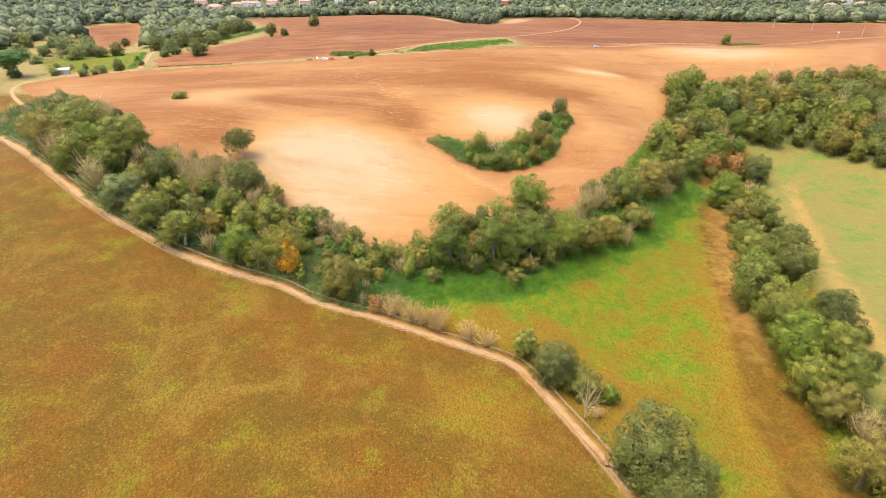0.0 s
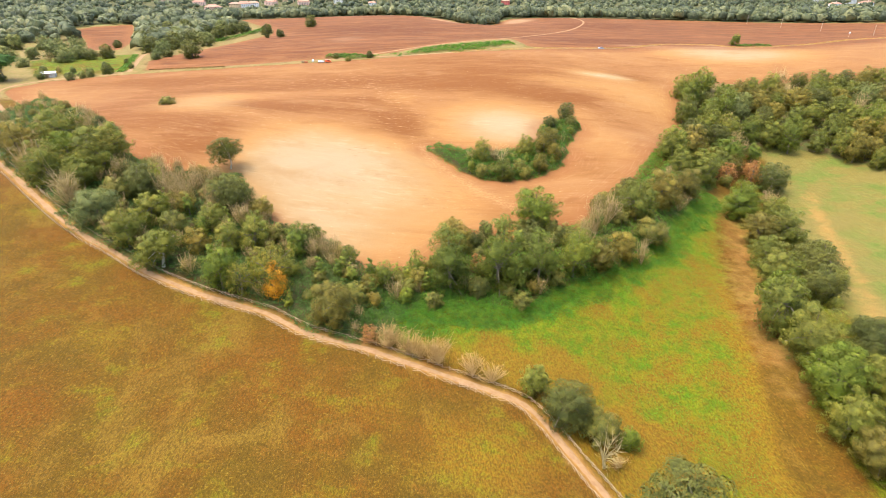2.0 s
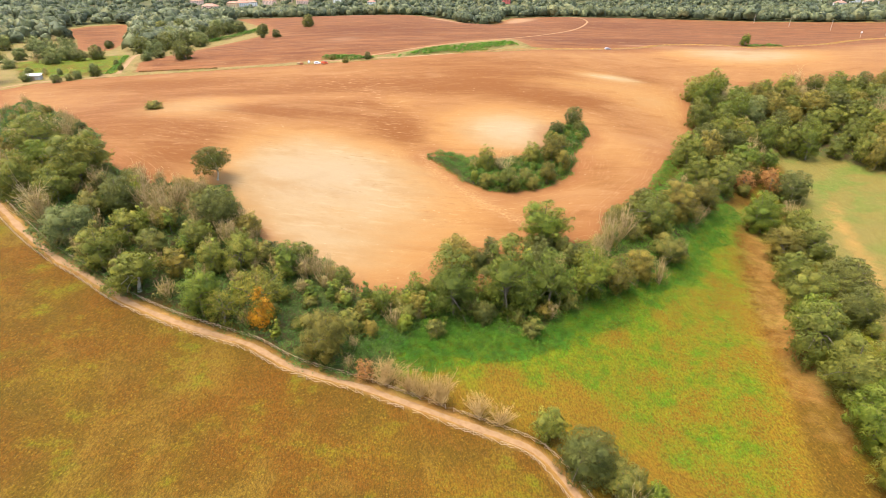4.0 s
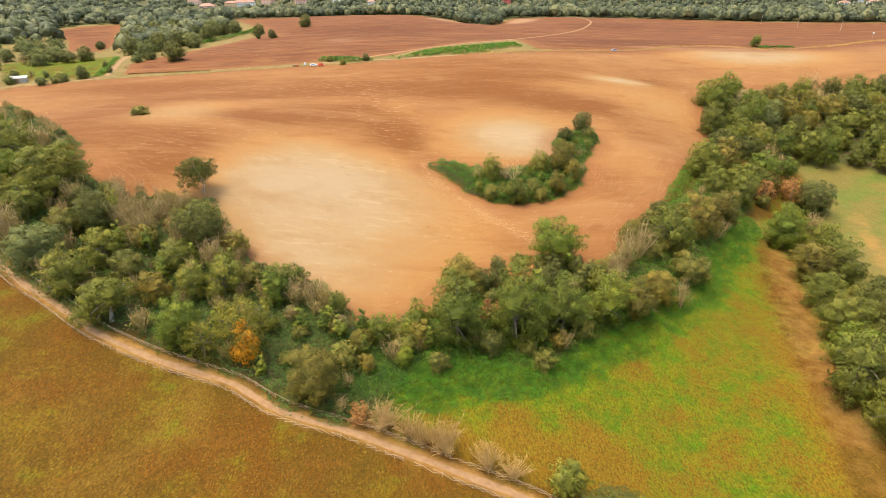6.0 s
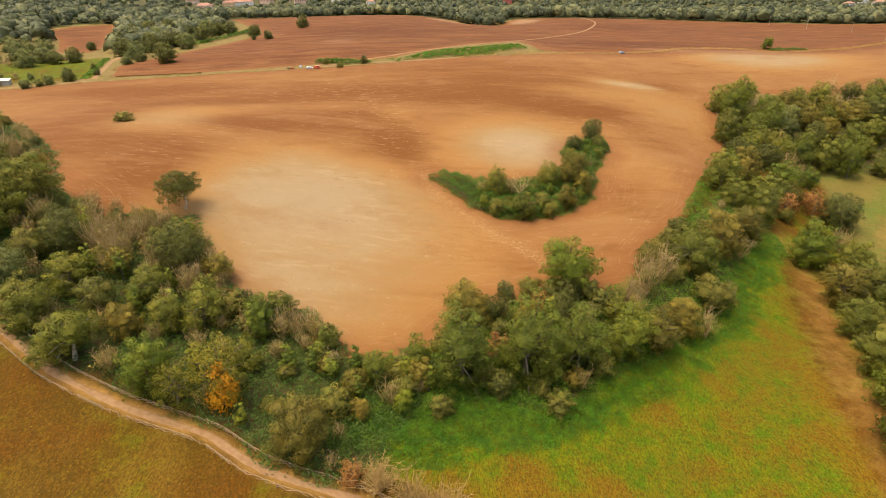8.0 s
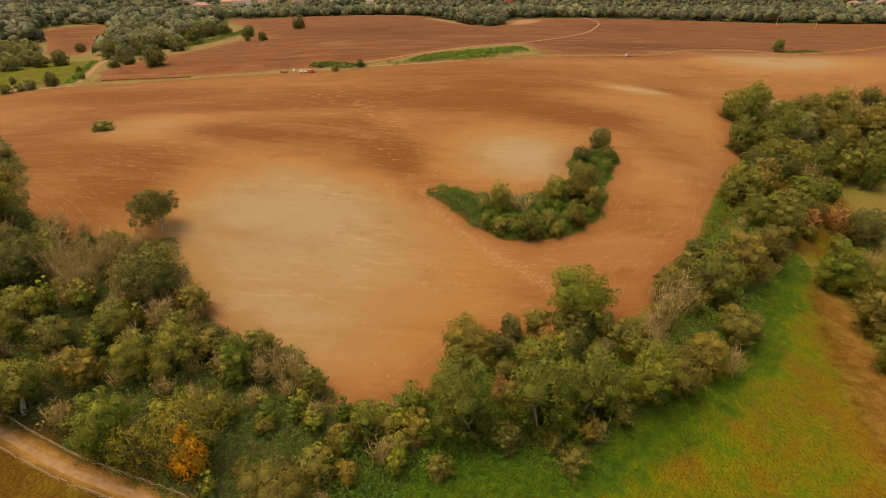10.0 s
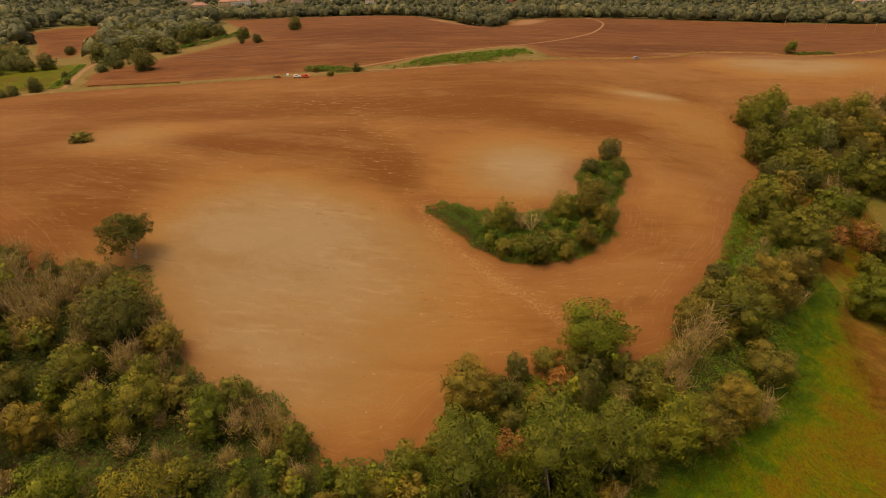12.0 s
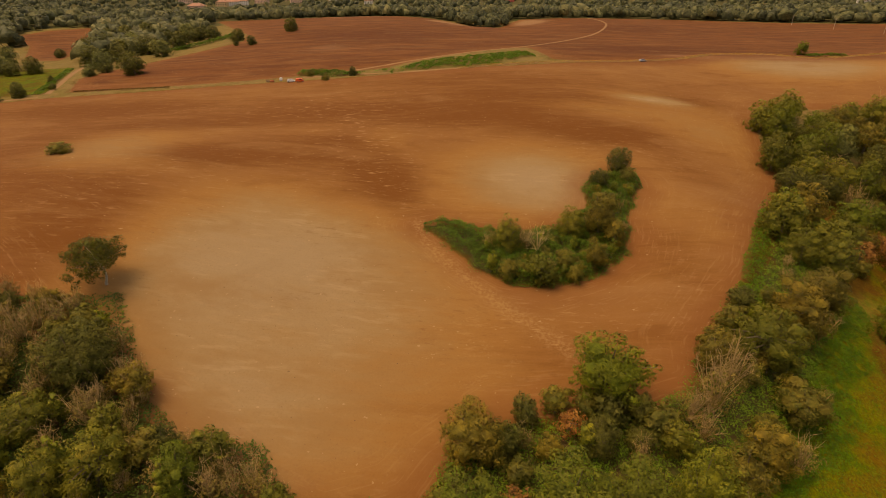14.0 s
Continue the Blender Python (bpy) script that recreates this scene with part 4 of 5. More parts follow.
LANE_TREES = [
    ('rust', 129.6, 250.2, 5.4), ('rust', 143.3, 253.5, 5.8), ('holm', 149.5, 246.8, 8.1), ('lime', 120.9, 218.0, 8.4), ('bare', 139.2, 229.8, 4.7),
    ('olive', 116.6, 195.1, 6.8), ('oak', 111.0, 180.0, 6.4), ('oak', 130.0, 211.5, 6.2), ('lime', 99.0, 151.5, 6.0), ('oak', 128.4, 198.2, 7.7), ('holm', 121.2, 169.7, 7.9), ('oak', 105.6, 164.1, 6.8), ('oak', 93.7, 140.6, 8.6),
    ('holm', 113.8, 153.5, 6.6), ('oak', 94.1, 126.7, 8.4), ('holm', 107.7, 124.5, 7.2), ('lime', 91.2, 113.6, 8.0), ('oak', 102.6, 114.2, 5.7),
    ('oak', 89.0, 103.5, 6.2), ('oak', 97.5, 100.5, 6.1), ('olive', 89.5, 94.4, 6.1), ('bare', 93.9, 88.7, 5.3), ('olive', 84.2, 76.4, 6.4),
    ('oak', 128.9, 257.3, 6.0), ('oak', 88.3, 69.7, 6.5), ('holm', 100.5, 86.7, 6.4), ('oak', 76.7, 54.4, 6.2),
]
TRACK_TREES = [
    ('holm', 40.1, 74.6, 8.6), ('holm', 46.5, 71.5, 5.9), ('holm', 41.3, 65.4, 6.3), ('holm', 26.8, 103.6, 6.8), ('oak', 20.9, 111.9, 3.9),
    ('scrub', 33.4, 100.2, 4.8), ('lime', 39.9, 99.1, 2.9), ('pale', -13.3, 122.7, 4.3), ('pale', -8.5, 120.9, 4.0), ('pale', -1.4, 118.4, 4.6),
    ('pale', -5.8, 119.7, 3.3), ('pale', 6.9, 115.4, 3.8), ('pale', 11.4, 113.9, 3.3), ('rust', -18.2, 123.8, 2.7), ('pale', 35.3, 92.8, 1.9),
]
COPSE_TREES = [
    ('oak', -145.5, 217.8, 8.6), ('olive', -154.5, 206.5, 8.6), ('lime', -137.8, 206.8, 5.3), ('oak', -119.0, 195.4, 8.2), ('oak', -132.3, 185.9, 7.4),
    ('bare', -116.6, 171.8, 6.1), ('grey', -102.9, 162.5, 7.1), ('scrub', -104.4, 176.2, 5.3), ('holm', -98.4, 181.3, 6.6), ('oak', -90.5, 154.4, 5.7),
    ('bare', -96.6, 156.9, 3.9), ('oak', -77.3, 147.6, 7.4), ('holm', -68.9, 178.4, 6.7), ('bare', -84.4, 178.4, 5.4), ('bare', -92.3, 183.0, 4.5),
    ('oak', -71.7, 166.7, 5.1), ('bare', -69.2, 144.0, 3.8), ('lime', -59.3, 139.8, 5.8),
]
COPSE_EDGE_TREES = [
    ('dead', -118.5, 173.9, 6.8), ('dead', -150.4, 235.4, 5.7), ('yellow', -53.7, 137.7, 4.4), ('oak', -56.7, 159.6, 5.4), ('olive', -28.2, 128.8, 6.9),
    ('lime', -43.7, 160.2, 4.6), ('bare', -38.8, 159.4, 3.8), ('bare', -59.8, 178.2, 4.5), ('olive', -70.9, 154.2, 4.4), ('scrub', -80.2, 161.5, 5.0),
    ('oak', -89.3, 166.9, 5.6), ('bare', -63.4, 170.5, 4.8), ('oak', -63.4, 157.7, 4.5), ('bare', -109.6, 191.8, 5.2), ('oak', -120.1, 184.6, 5.5),
    ('bare', -142.4, 194.1, 6.1), ('bare', -143.3, 203.0, 4.4), ('scrub', -23.8, 138.9, 4.1), ('oak', -44.0, 149.0, 3.5), ('bare', -147.0, 235.7, 5.0),
    ('bare', -145.1, 194.7, 3.0),
]
COPSE_NORTH = [
    ('holm', -69.1, 181.8, 6.3), ('bare', -84.7, 187.1, 4.2), ('bare', -80.0, 191.6, 4.0), ('bare', -89.1, 184.0, 4.2), ('bare', -63.4, 172.1, 3.9),
    ('scrub', -51.8, 165.7, 3.8), ('oak', -41.1, 165.4, 4.1), ('oak', -59.1, 167.7, 3.8), ('ivy', -74.9, 171.3, 2.4), ('bare', -97.6, 191.1, 4.7),
    ('holm', -107.5, 191.8, 4.7), ('holm', -98.3, 180.7, 4.8), ('oak', -119.2, 201.3, 7.4), ('olive', -59.0, 177.4, 3.7), ('bare', -72.8, 178.9, 3.7),
    ('bare', -48.0, 161.2, 3.3), ('bare', -35.9, 159.9, 3.3), ('ivy', -30.2, 150.2, 2.8), ('ivy', -44.7, 158.6, 3.3), ('olive', -82.2, 174.8, 3.6),
    ('ivy', -87.5, 171.7, 3.5), ('ivy', -63.0, 160.5, 3.6),
]
COPSE_VINES = [
    ('ivy', -25.7, 148.4, 3.0), ('ivy', -21.4, 150.5, 2.8), ('alder', -17.0, 147.7, 3.0), ('ivy', -14.0, 151.5, 2.8), ('ivy', -10.2, 149.5, 3.1), ('alder', -7.5, 152.5, 3.4),
    ('ivy', -19.8, 143.6, 2.6), ('ivy', -5.2, 147.4, 3.0), ('ivy', -29.5, 153.0, 2.9), ('ivy', -35.0, 149.0, 3.1),
]
ISLAND_BUSHES = [
    ('oak', 16.6, 236.2, 3.9), ('bare', 11.2, 236.8, 2.6), ('oak', 35.9, 244.7, 4.1), ('scrub', 31.3, 229.7, 4.4), ('olive', 44.0, 244.4, 5.1),
    ('olive', 39.7, 229.8, 4.4), ('oak', 24.1, 223.3, 4.8), ('scrub', 15.5, 225.1, 3.7), ('holm', 60.9, 285.7, 4.3), ('holm', 51.4, 274.9, 4.0),
    ('holm', 62.8, 279.3, 3.2), ('scrub', 49.5, 259.3, 4.4), ('olive', 47.9, 239.8, 3.4), ('dead', 24.1, 235.0, 4.4), ('bare', 21.7, 238.0, 3.2),
    ('scrub', 33.4, 224.2, 3.1),
]
FIELD_BUSH = [
    ('scrub', -134.8, 282.2, 3.7),
]
FAR_TREES = [
    ('holm', -134.1, 606.9, 7.0), ('holm', -145.4, 531.7, 4.7), ('lime', 232.7, 473.4, 4.6), ('holm', -49.6, 397.7, 2.8), ('holm', -167.4, 563.8, 6.6),
    ('holm', -197.0, 591.1, 7.4), ('holm', -211.5, 591.1, 7.5), ('holm', -183.0, 429.3, 8.4), ('holm', -237.2, 478.6, 8.4), ('grey', -216.8, 456.4, 7.6),
    ('holm', -226.1, 496.4, 8.7), ('holm', -278.4, 546.7, 9.1), ('holm', -269.1, 559.5, 9.3), ('grey', -255.8, 569.6, 9.4), ('holm', -221.7, 524.1, 8.7),
    ('grey', -200.3, 502.1, 8.3), ('holm', -205.8, 544.3, 8.5), ('holm', -233.7, 584.6, 8.5), ('holm', -266.3, 619.2, 9.0), ('holm', -283.8, 617.6, 9.0),
    ('holm', -304.7, 623.5, 9.1), ('grey', -224.1, 602.4, 8.2), ('holm', -212.1, 610.5, 7.7), ('holm', -229.3, 393.2, 4.6),
    ('grey', -250.1, 413.4, 8.2), ('holm', -221.2, 384.4, 4.2), ('holm', -300.2, 542.8, 5.1), ('grey', -280.9, 435.4, 7.7), ('grey', -311.5, 501.1, 8.8),
    ('grey', -317.8, 479.8, 8.5),
]
VALLEY_TREES = [
    ('holm', -268.0, 446.0, 8.2), ('holm', -257.0, 451.0, 7.4), ('grey', -281.0, 454.0, 8.0),
    ('grey', -271.3, 395.9, 3.6), ('bare', -259.4, 393.0, 3.4), ('grey', -248.0, 391.1, 3.0), ('bare', -239.5, 390.6, 3.2),
    ('grey', -275.1, 418.0, 5.8), ('bare', -295.9, 441.0, 6.1), ('grey', -274.6, 431.1, 6.0), ('grey', -286.0, 465.4, 6.9), ('grey', -343.7, 528.3, 7.8),
    ('grey', -322.8, 462.2, 7.7), ('holm', -283.4, 370.0, 5.6), ('grey', -232.5, 374.7, 3.8), ('bare', -260.6, 395.9, 3.2),
    ('holm', -225.1, 416.5, 2.9), ('grey', -287.6, 418.5, 7.0), ('grey', -300.4, 418.5, 6.2), ('grey', -331.8, 446.8, 8.8), ('grey', -383.5, 528.0, 10.3),
    ('grey', -361.7, 533.9, 10.4), ('holm', -307.7, 400.2, 7.2), ('grey', -256.4, 407.0, 5.3), ('holm', -212.3, 398.7, 2.8), ('grey', -228.4, 377.6, 3.8),
    ('grey', -237.3, 370.2, 4.1), ('grey', -258.8, 375.0, 4.9), ('grey', -209.9, 430.4, 5.5), ('holm', -205.6, 440.0, 5.2), ('grey', -395.7, 523.7, 10.2),
    ('holm', -158.1, 533.3, 3.1), ('scrub', -73.0, 400.9, 3.2), ('scrub', -62.8, 390.8, 2.7),
]
LONE_OAK = (-78.6, 206.2)
LEANING_OAK = (-79.0, 144.6)
AUTUMN = (-45.5, 139.3)
SNAG = (32.1, 92.0)
PINE = (-280.6, 371.3)
BLUE_CAR = (115.2, 431.8)
SIGN = (373.3, 546.2)
POLES = [
    (356.6, 699.4), (373.5, 658.3), (391.4, 616.2), (403.3, 556.5),
]

for rows, where, group in (
    (MIDDLE_TREES, "in the field belt", "trees in the field belt"),
    (BELT_EDGE_BUSHES, "above the field belt", "trees in the field belt"),
    (HEDGE_TREES, "in the thick field hedge", "trees in the hedge"),
    (LANE_TREES, "in the row between two meadows", "trees in the meadow row"),
    (TRACK_TREES, "beside the fenced earth track", "trees along the track"),
    (COPSE_TREES, "in the copse between track and field", "trees in the copse"),
    (COPSE_EDGE_TREES, "at the edge of the copse", "trees in the copse"),
    (ISLAND_BUSHES, "in the crescent thicket", "bushes in the crescent thicket"),
    (COPSE_NORTH, "beside the copse and field", "trees in the copse"),
    (FAR_TREES, "near the far field edges", "far field trees"),
    (COPSE_VINES, "at the foot of the copse", "undergrowth of the copse"),
    (VALLEY_TREES, "in the side valley beyond the field", "valley trees"),
):
    for kind, x, y, r in rows:
        if math.hypot(x - LEANING_OAK[0], y - LEANING_OAK[1] + 2) < 6.5:
            continue
        if 330 < y < 435 and inside(PADDOCK, np.array([x]), np.array([y]))[0] > 2.0 and r > 4.0:
            continue
        size = 0.8 if rows is VALLEY_TREES else (1.1 if y > 232 else 0.86) if rows is ISLAND_BUSHES else 1.08 if kind == "alder" else 1.0
        plant(kind, x, y, r * size, where, group, fine=y < 330, tall=0.85 if kind == "dead" else 1.15 if rows is ISLAND_BUSHES else 1.0)


def scatter(poly, spacing, seed, keep=(), margin=0.0):
    """Points inside a parcel, no closer than the spacing to each other or to those kept."""
    g = np.random.default_rng(seed)
    p = np.array(poly)
    got = [tuple(k) for k in keep]
    made = []
    tries = int(6 * np.prod(np.ptp(p, axis=0)) / spacing**2)
    xs, ys = g.uniform(p[:, 0].min(), p[:, 0].max(), tries), g.uniform(p[:, 1].min(), p[:, 1].max(), tries)
    ok = inside(poly, xs, ys) > margin
    for x, y in zip(xs[ok], ys[ok]):
        if all((x - a) ** 2 + (y - b) ** 2 > spacing**2 for a, b in got):
            got.append((x, y)), made.append((x, y))
    return made


LISTED = [(x, y) for rows in (MIDDLE_TREES, HEDGE_TREES, LANE_TREES, COPSE_TREES, COPSE_EDGE_TREES) for _, x, y, _ in rows]
for x, y in scatter(WOOD, 8.2, 3, LISTED, 0.5):
    plant(str(rng.choice(["oak", "oak", "olive", "holm", "lime", "bare", "grey", "alder"], p=[0.25, 0.13, 0.2, 0.2, 0.05, 0.05, 0.06, 0.06])), x, y, rng.uniform(5.2, 7.6), "in the wood beyond the meadow", "trees of the wood")
for x, y in scatter(COPSE, 6.0, 4, [(LEANING_OAK[0], LEANING_OAK[1] - 3)], 2.5):
    plant(str(rng.choice(["scrub", "bare", "olive", "holm", "ivy"], p=[0.15, 0.54, 0.06, 0.04, 0.21])), x, y, rng.uniform(1.9, 3.5), "filling the copse", "undergrowth of the copse")
for x, y in scatter(HEDGE, 7.0, 5, [], 2.5):
    plant(str(rng.choice(["scrub", "bare", "olive", "ivy"], p=[0.45, 0.25, 0.15, 0.15])), x, y, rng.uniform(2.1, 3.6), "filling the hedge", "undergrowth of the hedge")
for x, y in scatter(LANE_HEDGE, 10.0, 6, [], 3.0):
    plant(str(rng.choice(["scrub", "oak", "holm"])), x, y, rng.uniform(2.0, 3.4), "in the row between two meadows", "undergrowth of the meadow row")

for x, y in scatter(BRUSH, 4.6, 8, [], 0.5):
    plant(str(rng.choice(["bare", "scrub"], p=[0.88, 0.12])), x, y, rng.uniform(2.5, 3.8), "crowding the copse edge", "undergrowth of the copse")
for x, y in scatter(BRAMBLE, 3.3, 9, [], 1.3):
    if x < 9:
        continue
    plant(str(rng.choice(["scrub", "ivy", "bare", "olive"], p=[0.45, 0.25, 0.15, 0.15])), x, y, rng.uniform(1.4, 2.7), "in the crescent thicket", "bushes in the crescent thicket")
plant("scrub", *FIELD_BUSH[0][1:3], 4.2, "alone on the ploughed slope", tall=0.5)
plant("field_oak", *LONE_OAK, 7.0, "alone on ploughed soil", tall=0.88).rotation_euler.z = 0.2
plant("leaning", LEANING_OAK[0] + 1.2, LEANING_OAK[1] + 2.0, 6.2, "overhanging the fenced track").rotation_euler.z = 0.0


def autumn_tree(x, y, r):
    """The tree by the track: yellow-green above, one orange bough low down."""
    ob = plant("yellow", x, y, r, "beside the track, one bough orange", tall=1.15)
    g = np.random.default_rng(77)
    blobs = np.array([(0.6, -2.6, 3.2), (1.7, -2.4, 5.0), (-0.5, -2.8, 2.2), (1.1, -3.0, 1.7), (0.1, -2.2, 5.9), (2.3, -2.6, 2.9), (2.7, -2.3, 4.2), (0.9, -2.4, 7.0)])
    low = part("turning_bough", crown_mesh(g, 3.0, blobs, np.array([1.15, 1.0, 0.9, 1.0, 0.8, 0.9, 0.7, 0.6]), 0.2, 1700, LEAF["orange"], 0.7), ob, "bright orange bough")
    low.rotation_euler.z = -ob.rotation_euler.z
    return ob


autumn_tree(*AUTUMN, 6.7)
plant("dead", *SNAG, 3.9, "beside the fenced track", tall=1.1)
plant("needles", *PINE, 10.0, "by the farm shed")


# ---- low growth ----
def cover(name, poly, density, leaf, material, label, height, seed, margin=-0.5, wobble=1.5, clumps=0.0):
    g = np.random.default_rng(seed)
    p = np.array(poly)
    n = int(np.prod(np.ptp(p, axis=0)) * density)
    x, y = g.uniform(p[:, 0].min(), p[:, 0].max(), n), g.uniform(p[:, 1].min(), p[:, 1].max(), n)
    depth = inside(poly, x, y)
    edge = np.sin(x * 0.31 + y * 0.17 + seed) + np.sin(y * 0.47 - x * 0.22) + 0.7 * np.sin(x * 0.83 + y * 0.61) + 0.9 * g.standard_normal(len(x))
    ok = depth > margin + 0.5 * wobble * edge
    x, y, depth = x[ok], y[ok], depth[ok]
    lump = np.sin(x * 0.7 + 2 * np.sin(y * 0.31)) * np.sin(y * 0.83 + 1.5 * np.sin(x * 0.23)) + np.sin(x * 0.41 - y * 0.57 + seed) * np.sin(x * 0.93 + y * 0.37)
    lump = np.clip(0.5 + 0.4 * lump, 0, 1)
    keep = lump > clumps
    x, y, depth, lump = x[keep], y[keep], depth[keep], lump[keep]
    z = land(x, y) + 0.1 + height * (0.5 + 0.5 * lump) * np.clip(depth / 2.5 + 0.4, 0.1, 1) * g.uniform(0.55, 1.05, len(x))
    at = np.column_stack([x, y, z])
    way = np.column_stack([g.normal(0, 0.7, len(x)), g.normal(0, 0.7, len(x)), np.ones(len(x))])
    ob = new(name, mesh_of(name, *blades(at, way, leaf, leaf * 0.6, g), LEAF[material]))
    return tagged(ob, label, name.replace("_", " "), kind="stuff")


cover("bramble_thicket", BRAMBLE, 40, 0.2, "bramble", "dense green bramble thicket on the crescent bank", 4.0, 11)
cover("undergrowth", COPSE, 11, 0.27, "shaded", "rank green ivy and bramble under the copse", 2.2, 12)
cover("undergrowth", HEDGE, 16, 0.23, "bramble", "rank green weeds and bramble under the hedge", 2.0, 13)
cover("tall_weeds", LUSH_BAND, 30, 0.17, "weeds", "lush bright green weeds along the damp hollow", 1.1, 14, -3.5, 2.5)
cover("tall_weeds", WEEDS_FOOT, 26, 0.2, "weeds", "rank bright green weeds at the foot of the trees", 1.2, 16, -1.0, 3.5)
cover("scrub", SCRUB_STRIP, 12.0, 0.34, "weeds", "green scrub on the balk between ploughed fields", 1.6, 15, 1.5, 2.5, 0.38)


def hedge_strip(points, width, height, label, seed, material="bramble", density=9, leaf=0.4):
    line = smooth_line(points, 2.0)
    side = normals_of(line)
    poly = np.vstack([line + side * width / 2, (line - side * width / 2)[::-1]]).tolist()
    return cover("hedge", poly, density, leaf, material, label, height, seed, -0.2, min(1.5, width / 8))


hedge_strip([(77.0, 219.0), (87.5, 236.0), (98.0, 252.5), (110.0, 271.0)], 5, 1.6, "rank green weeds between ploughed soil and hedge", 47, "weeds", 14, 0.24)
hedge_strip(BALK_HEDGE_EAST, 5, 2.2, "clipped green hedge along the balk path", 41)
hedge_strip(BALK_HEDGE_WEST, 1.6, 0.5, "dry brown weeds along the ploughed field edge", 42, "tufts", 6)
hedge_strip(FIELD_BALK[7:], 4.5, 0.7, "dry straw-coloured weeds on the grass balk", 46, "pale", 4, 0.3)
hedge_strip(LANE_SIDE, 4, 1.4, "bushy green hedge beside the gravel lane", 43)
hedge_strip(HILL_HEDGE, 7, 3.0, "green hedge climbing beside a stubble strip", 44)
hedge_strip(BALK_SCRUB, 8, 2.5, "green scrub beside the parked vehicles", 45)
cover("dry_grass", MEADOW_NEAR, 3.0, 0.12, "tufts", "dry ochre grass tufts on the autumn meadow", 0.3, 51)
cover("grass", LUSH, 5.0, 0.13, "weeds", "fresh green grass and weeds in the hollow", 0.4, 52)


# ---- far woods and village ----
def far_wood(name, x, y, r, label, seed, per=12, level=1):
    """A closed canopy: a lumpy round head for each tree, with ragged sprays on it."""
    g = np.random.default_rng(seed)
    n = len(x)
    top = land(x, y) + r * g.uniform(0.55, 1.0, n)
    v, f = BALLS[level]
    f = f[v[f][:, :, 2].max(1) > -0.1]
    turn = g.uniform(0, 6.28, n)
    c, q = np.cos(turn)[:, None], np.sin(turn)[:, None]
    out = np.stack([v[:, 0] * c - v[:, 1] * q, v[:, 0] * q + v[:, 1] * c, np.repeat(v[None, :, 2], n, 0)], -1)
    bulge = r[:, None] * (0.88 + 0.16 * g.standard_normal((n, len(v))))
    heads = out * bulge[:, :, None] * np.array([1, 1, 0.9]) + np.column_stack([x, y, top])[:, None, :]
    faces = (f[None] + (np.arange(n) * len(v))[:, None, None]).reshape(-1, 3)
    k = np.repeat(np.arange(n), per)
    way = g.standard_normal((n * per, 3))
    way[:, 2] = np.abs(way[:, 2]) + 0.1
    way /= np.linalg.norm(way, axis=1)[:, None]
    at = np.column_stack([x[k], y[k], top[k]]) + way * (r[k] * g.uniform(0.86, 1.1, n * per))[:, None] * np.array([1, 1, 0.9])
    b, bf = blades(at, way + 0.3 * g.standard_normal(at.shape), 1.0, 0.75, g)
    middle = np.repeat(at, 3, axis=0)
    b = middle + (b - middle) * np.repeat(r[k] / 4.6, 3)[:, None]
    v, f = join([(b, bf), (heads.reshape(-1, 3), faces)])
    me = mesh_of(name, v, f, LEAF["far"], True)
    lean = np.vstack([np.repeat(way + 0.25 * g.standard_normal(way.shape), 3, 0), (out + 0.3 * g.standard_normal(out.shape)).reshape(-1, 3)])
    me.normals_split_custom_set_from_vertices((lean / np.linalg.norm(lean, axis=1)[:, None]).tolist())
    ob = new(name, me)
    return tagged(ob, label, "woodland", kind="stuff")


HOUSES = [
    (-646, 1583, 30, 3, 'pink', 8), (-483, 1254, 30, 3, 'pink', -15), (-481, 1446, 30, 3, 'white', 20), (-493, 1415, 24, 3, 'ochre', 0),
    (-469, 1478, 25, 3, 'white', 8), (-455, 1583, 30, 3, 'pink', -15), (-369, 1583, 30, 3, 'pink', 20), (-442, 1705, 30, 3, 'ochre', 0),
    (-175, 1478, 20, 3, 'white', 8), (165, 1583, 21, 3, 'red', -15), (889, 1357, 23, 3, 'white', 20), (1000, 1415, 27, 3, 'white', 0),
    (1101, 1622, 28, 3, 'white', 8), (1016, 1622, 22, 3, 'white', -15), (-829, 1797, 30, 3, 'pink', 20), (-299, 1705, 23, 3, 'white', 0),
]


def wood_points(seed, n, y0, y1, spread):
    g = np.random.default_rng(seed)
    y = y0 + (y1 - y0) * g.uniform(0, 1, n) ** 1.25
    x = g.uniform(-1, 1, n) * (spread * y + 60)
    ok = np.maximum(inside(PLOUGHED_FAR, x, y), inside(PLOUGHED_VALLEY, x, y)) < -5
    ok &= (y > 735 + 40 * np.sin(x / 90)) | (inside(LEFT_WOOD, x, y) > 0) | ((x > -140) & (y > 655)) | ((x > 60) & (y > 600)) | ((x < -250) & (y > 590))
    for hx, hy, hw, *_ in HOUSES:
        ok &= ~((np.abs(x - hx) < hw * 0.8 + 6) & (y < hy + 10) & (y > hy - 330))
    return x[ok], y[ok], 4.2 + 4.6 * g.uniform(0, 1, ok.sum()) ** 1.4


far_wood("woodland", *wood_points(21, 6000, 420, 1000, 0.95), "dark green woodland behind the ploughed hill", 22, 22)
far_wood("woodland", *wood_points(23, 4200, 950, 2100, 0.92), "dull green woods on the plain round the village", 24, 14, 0)


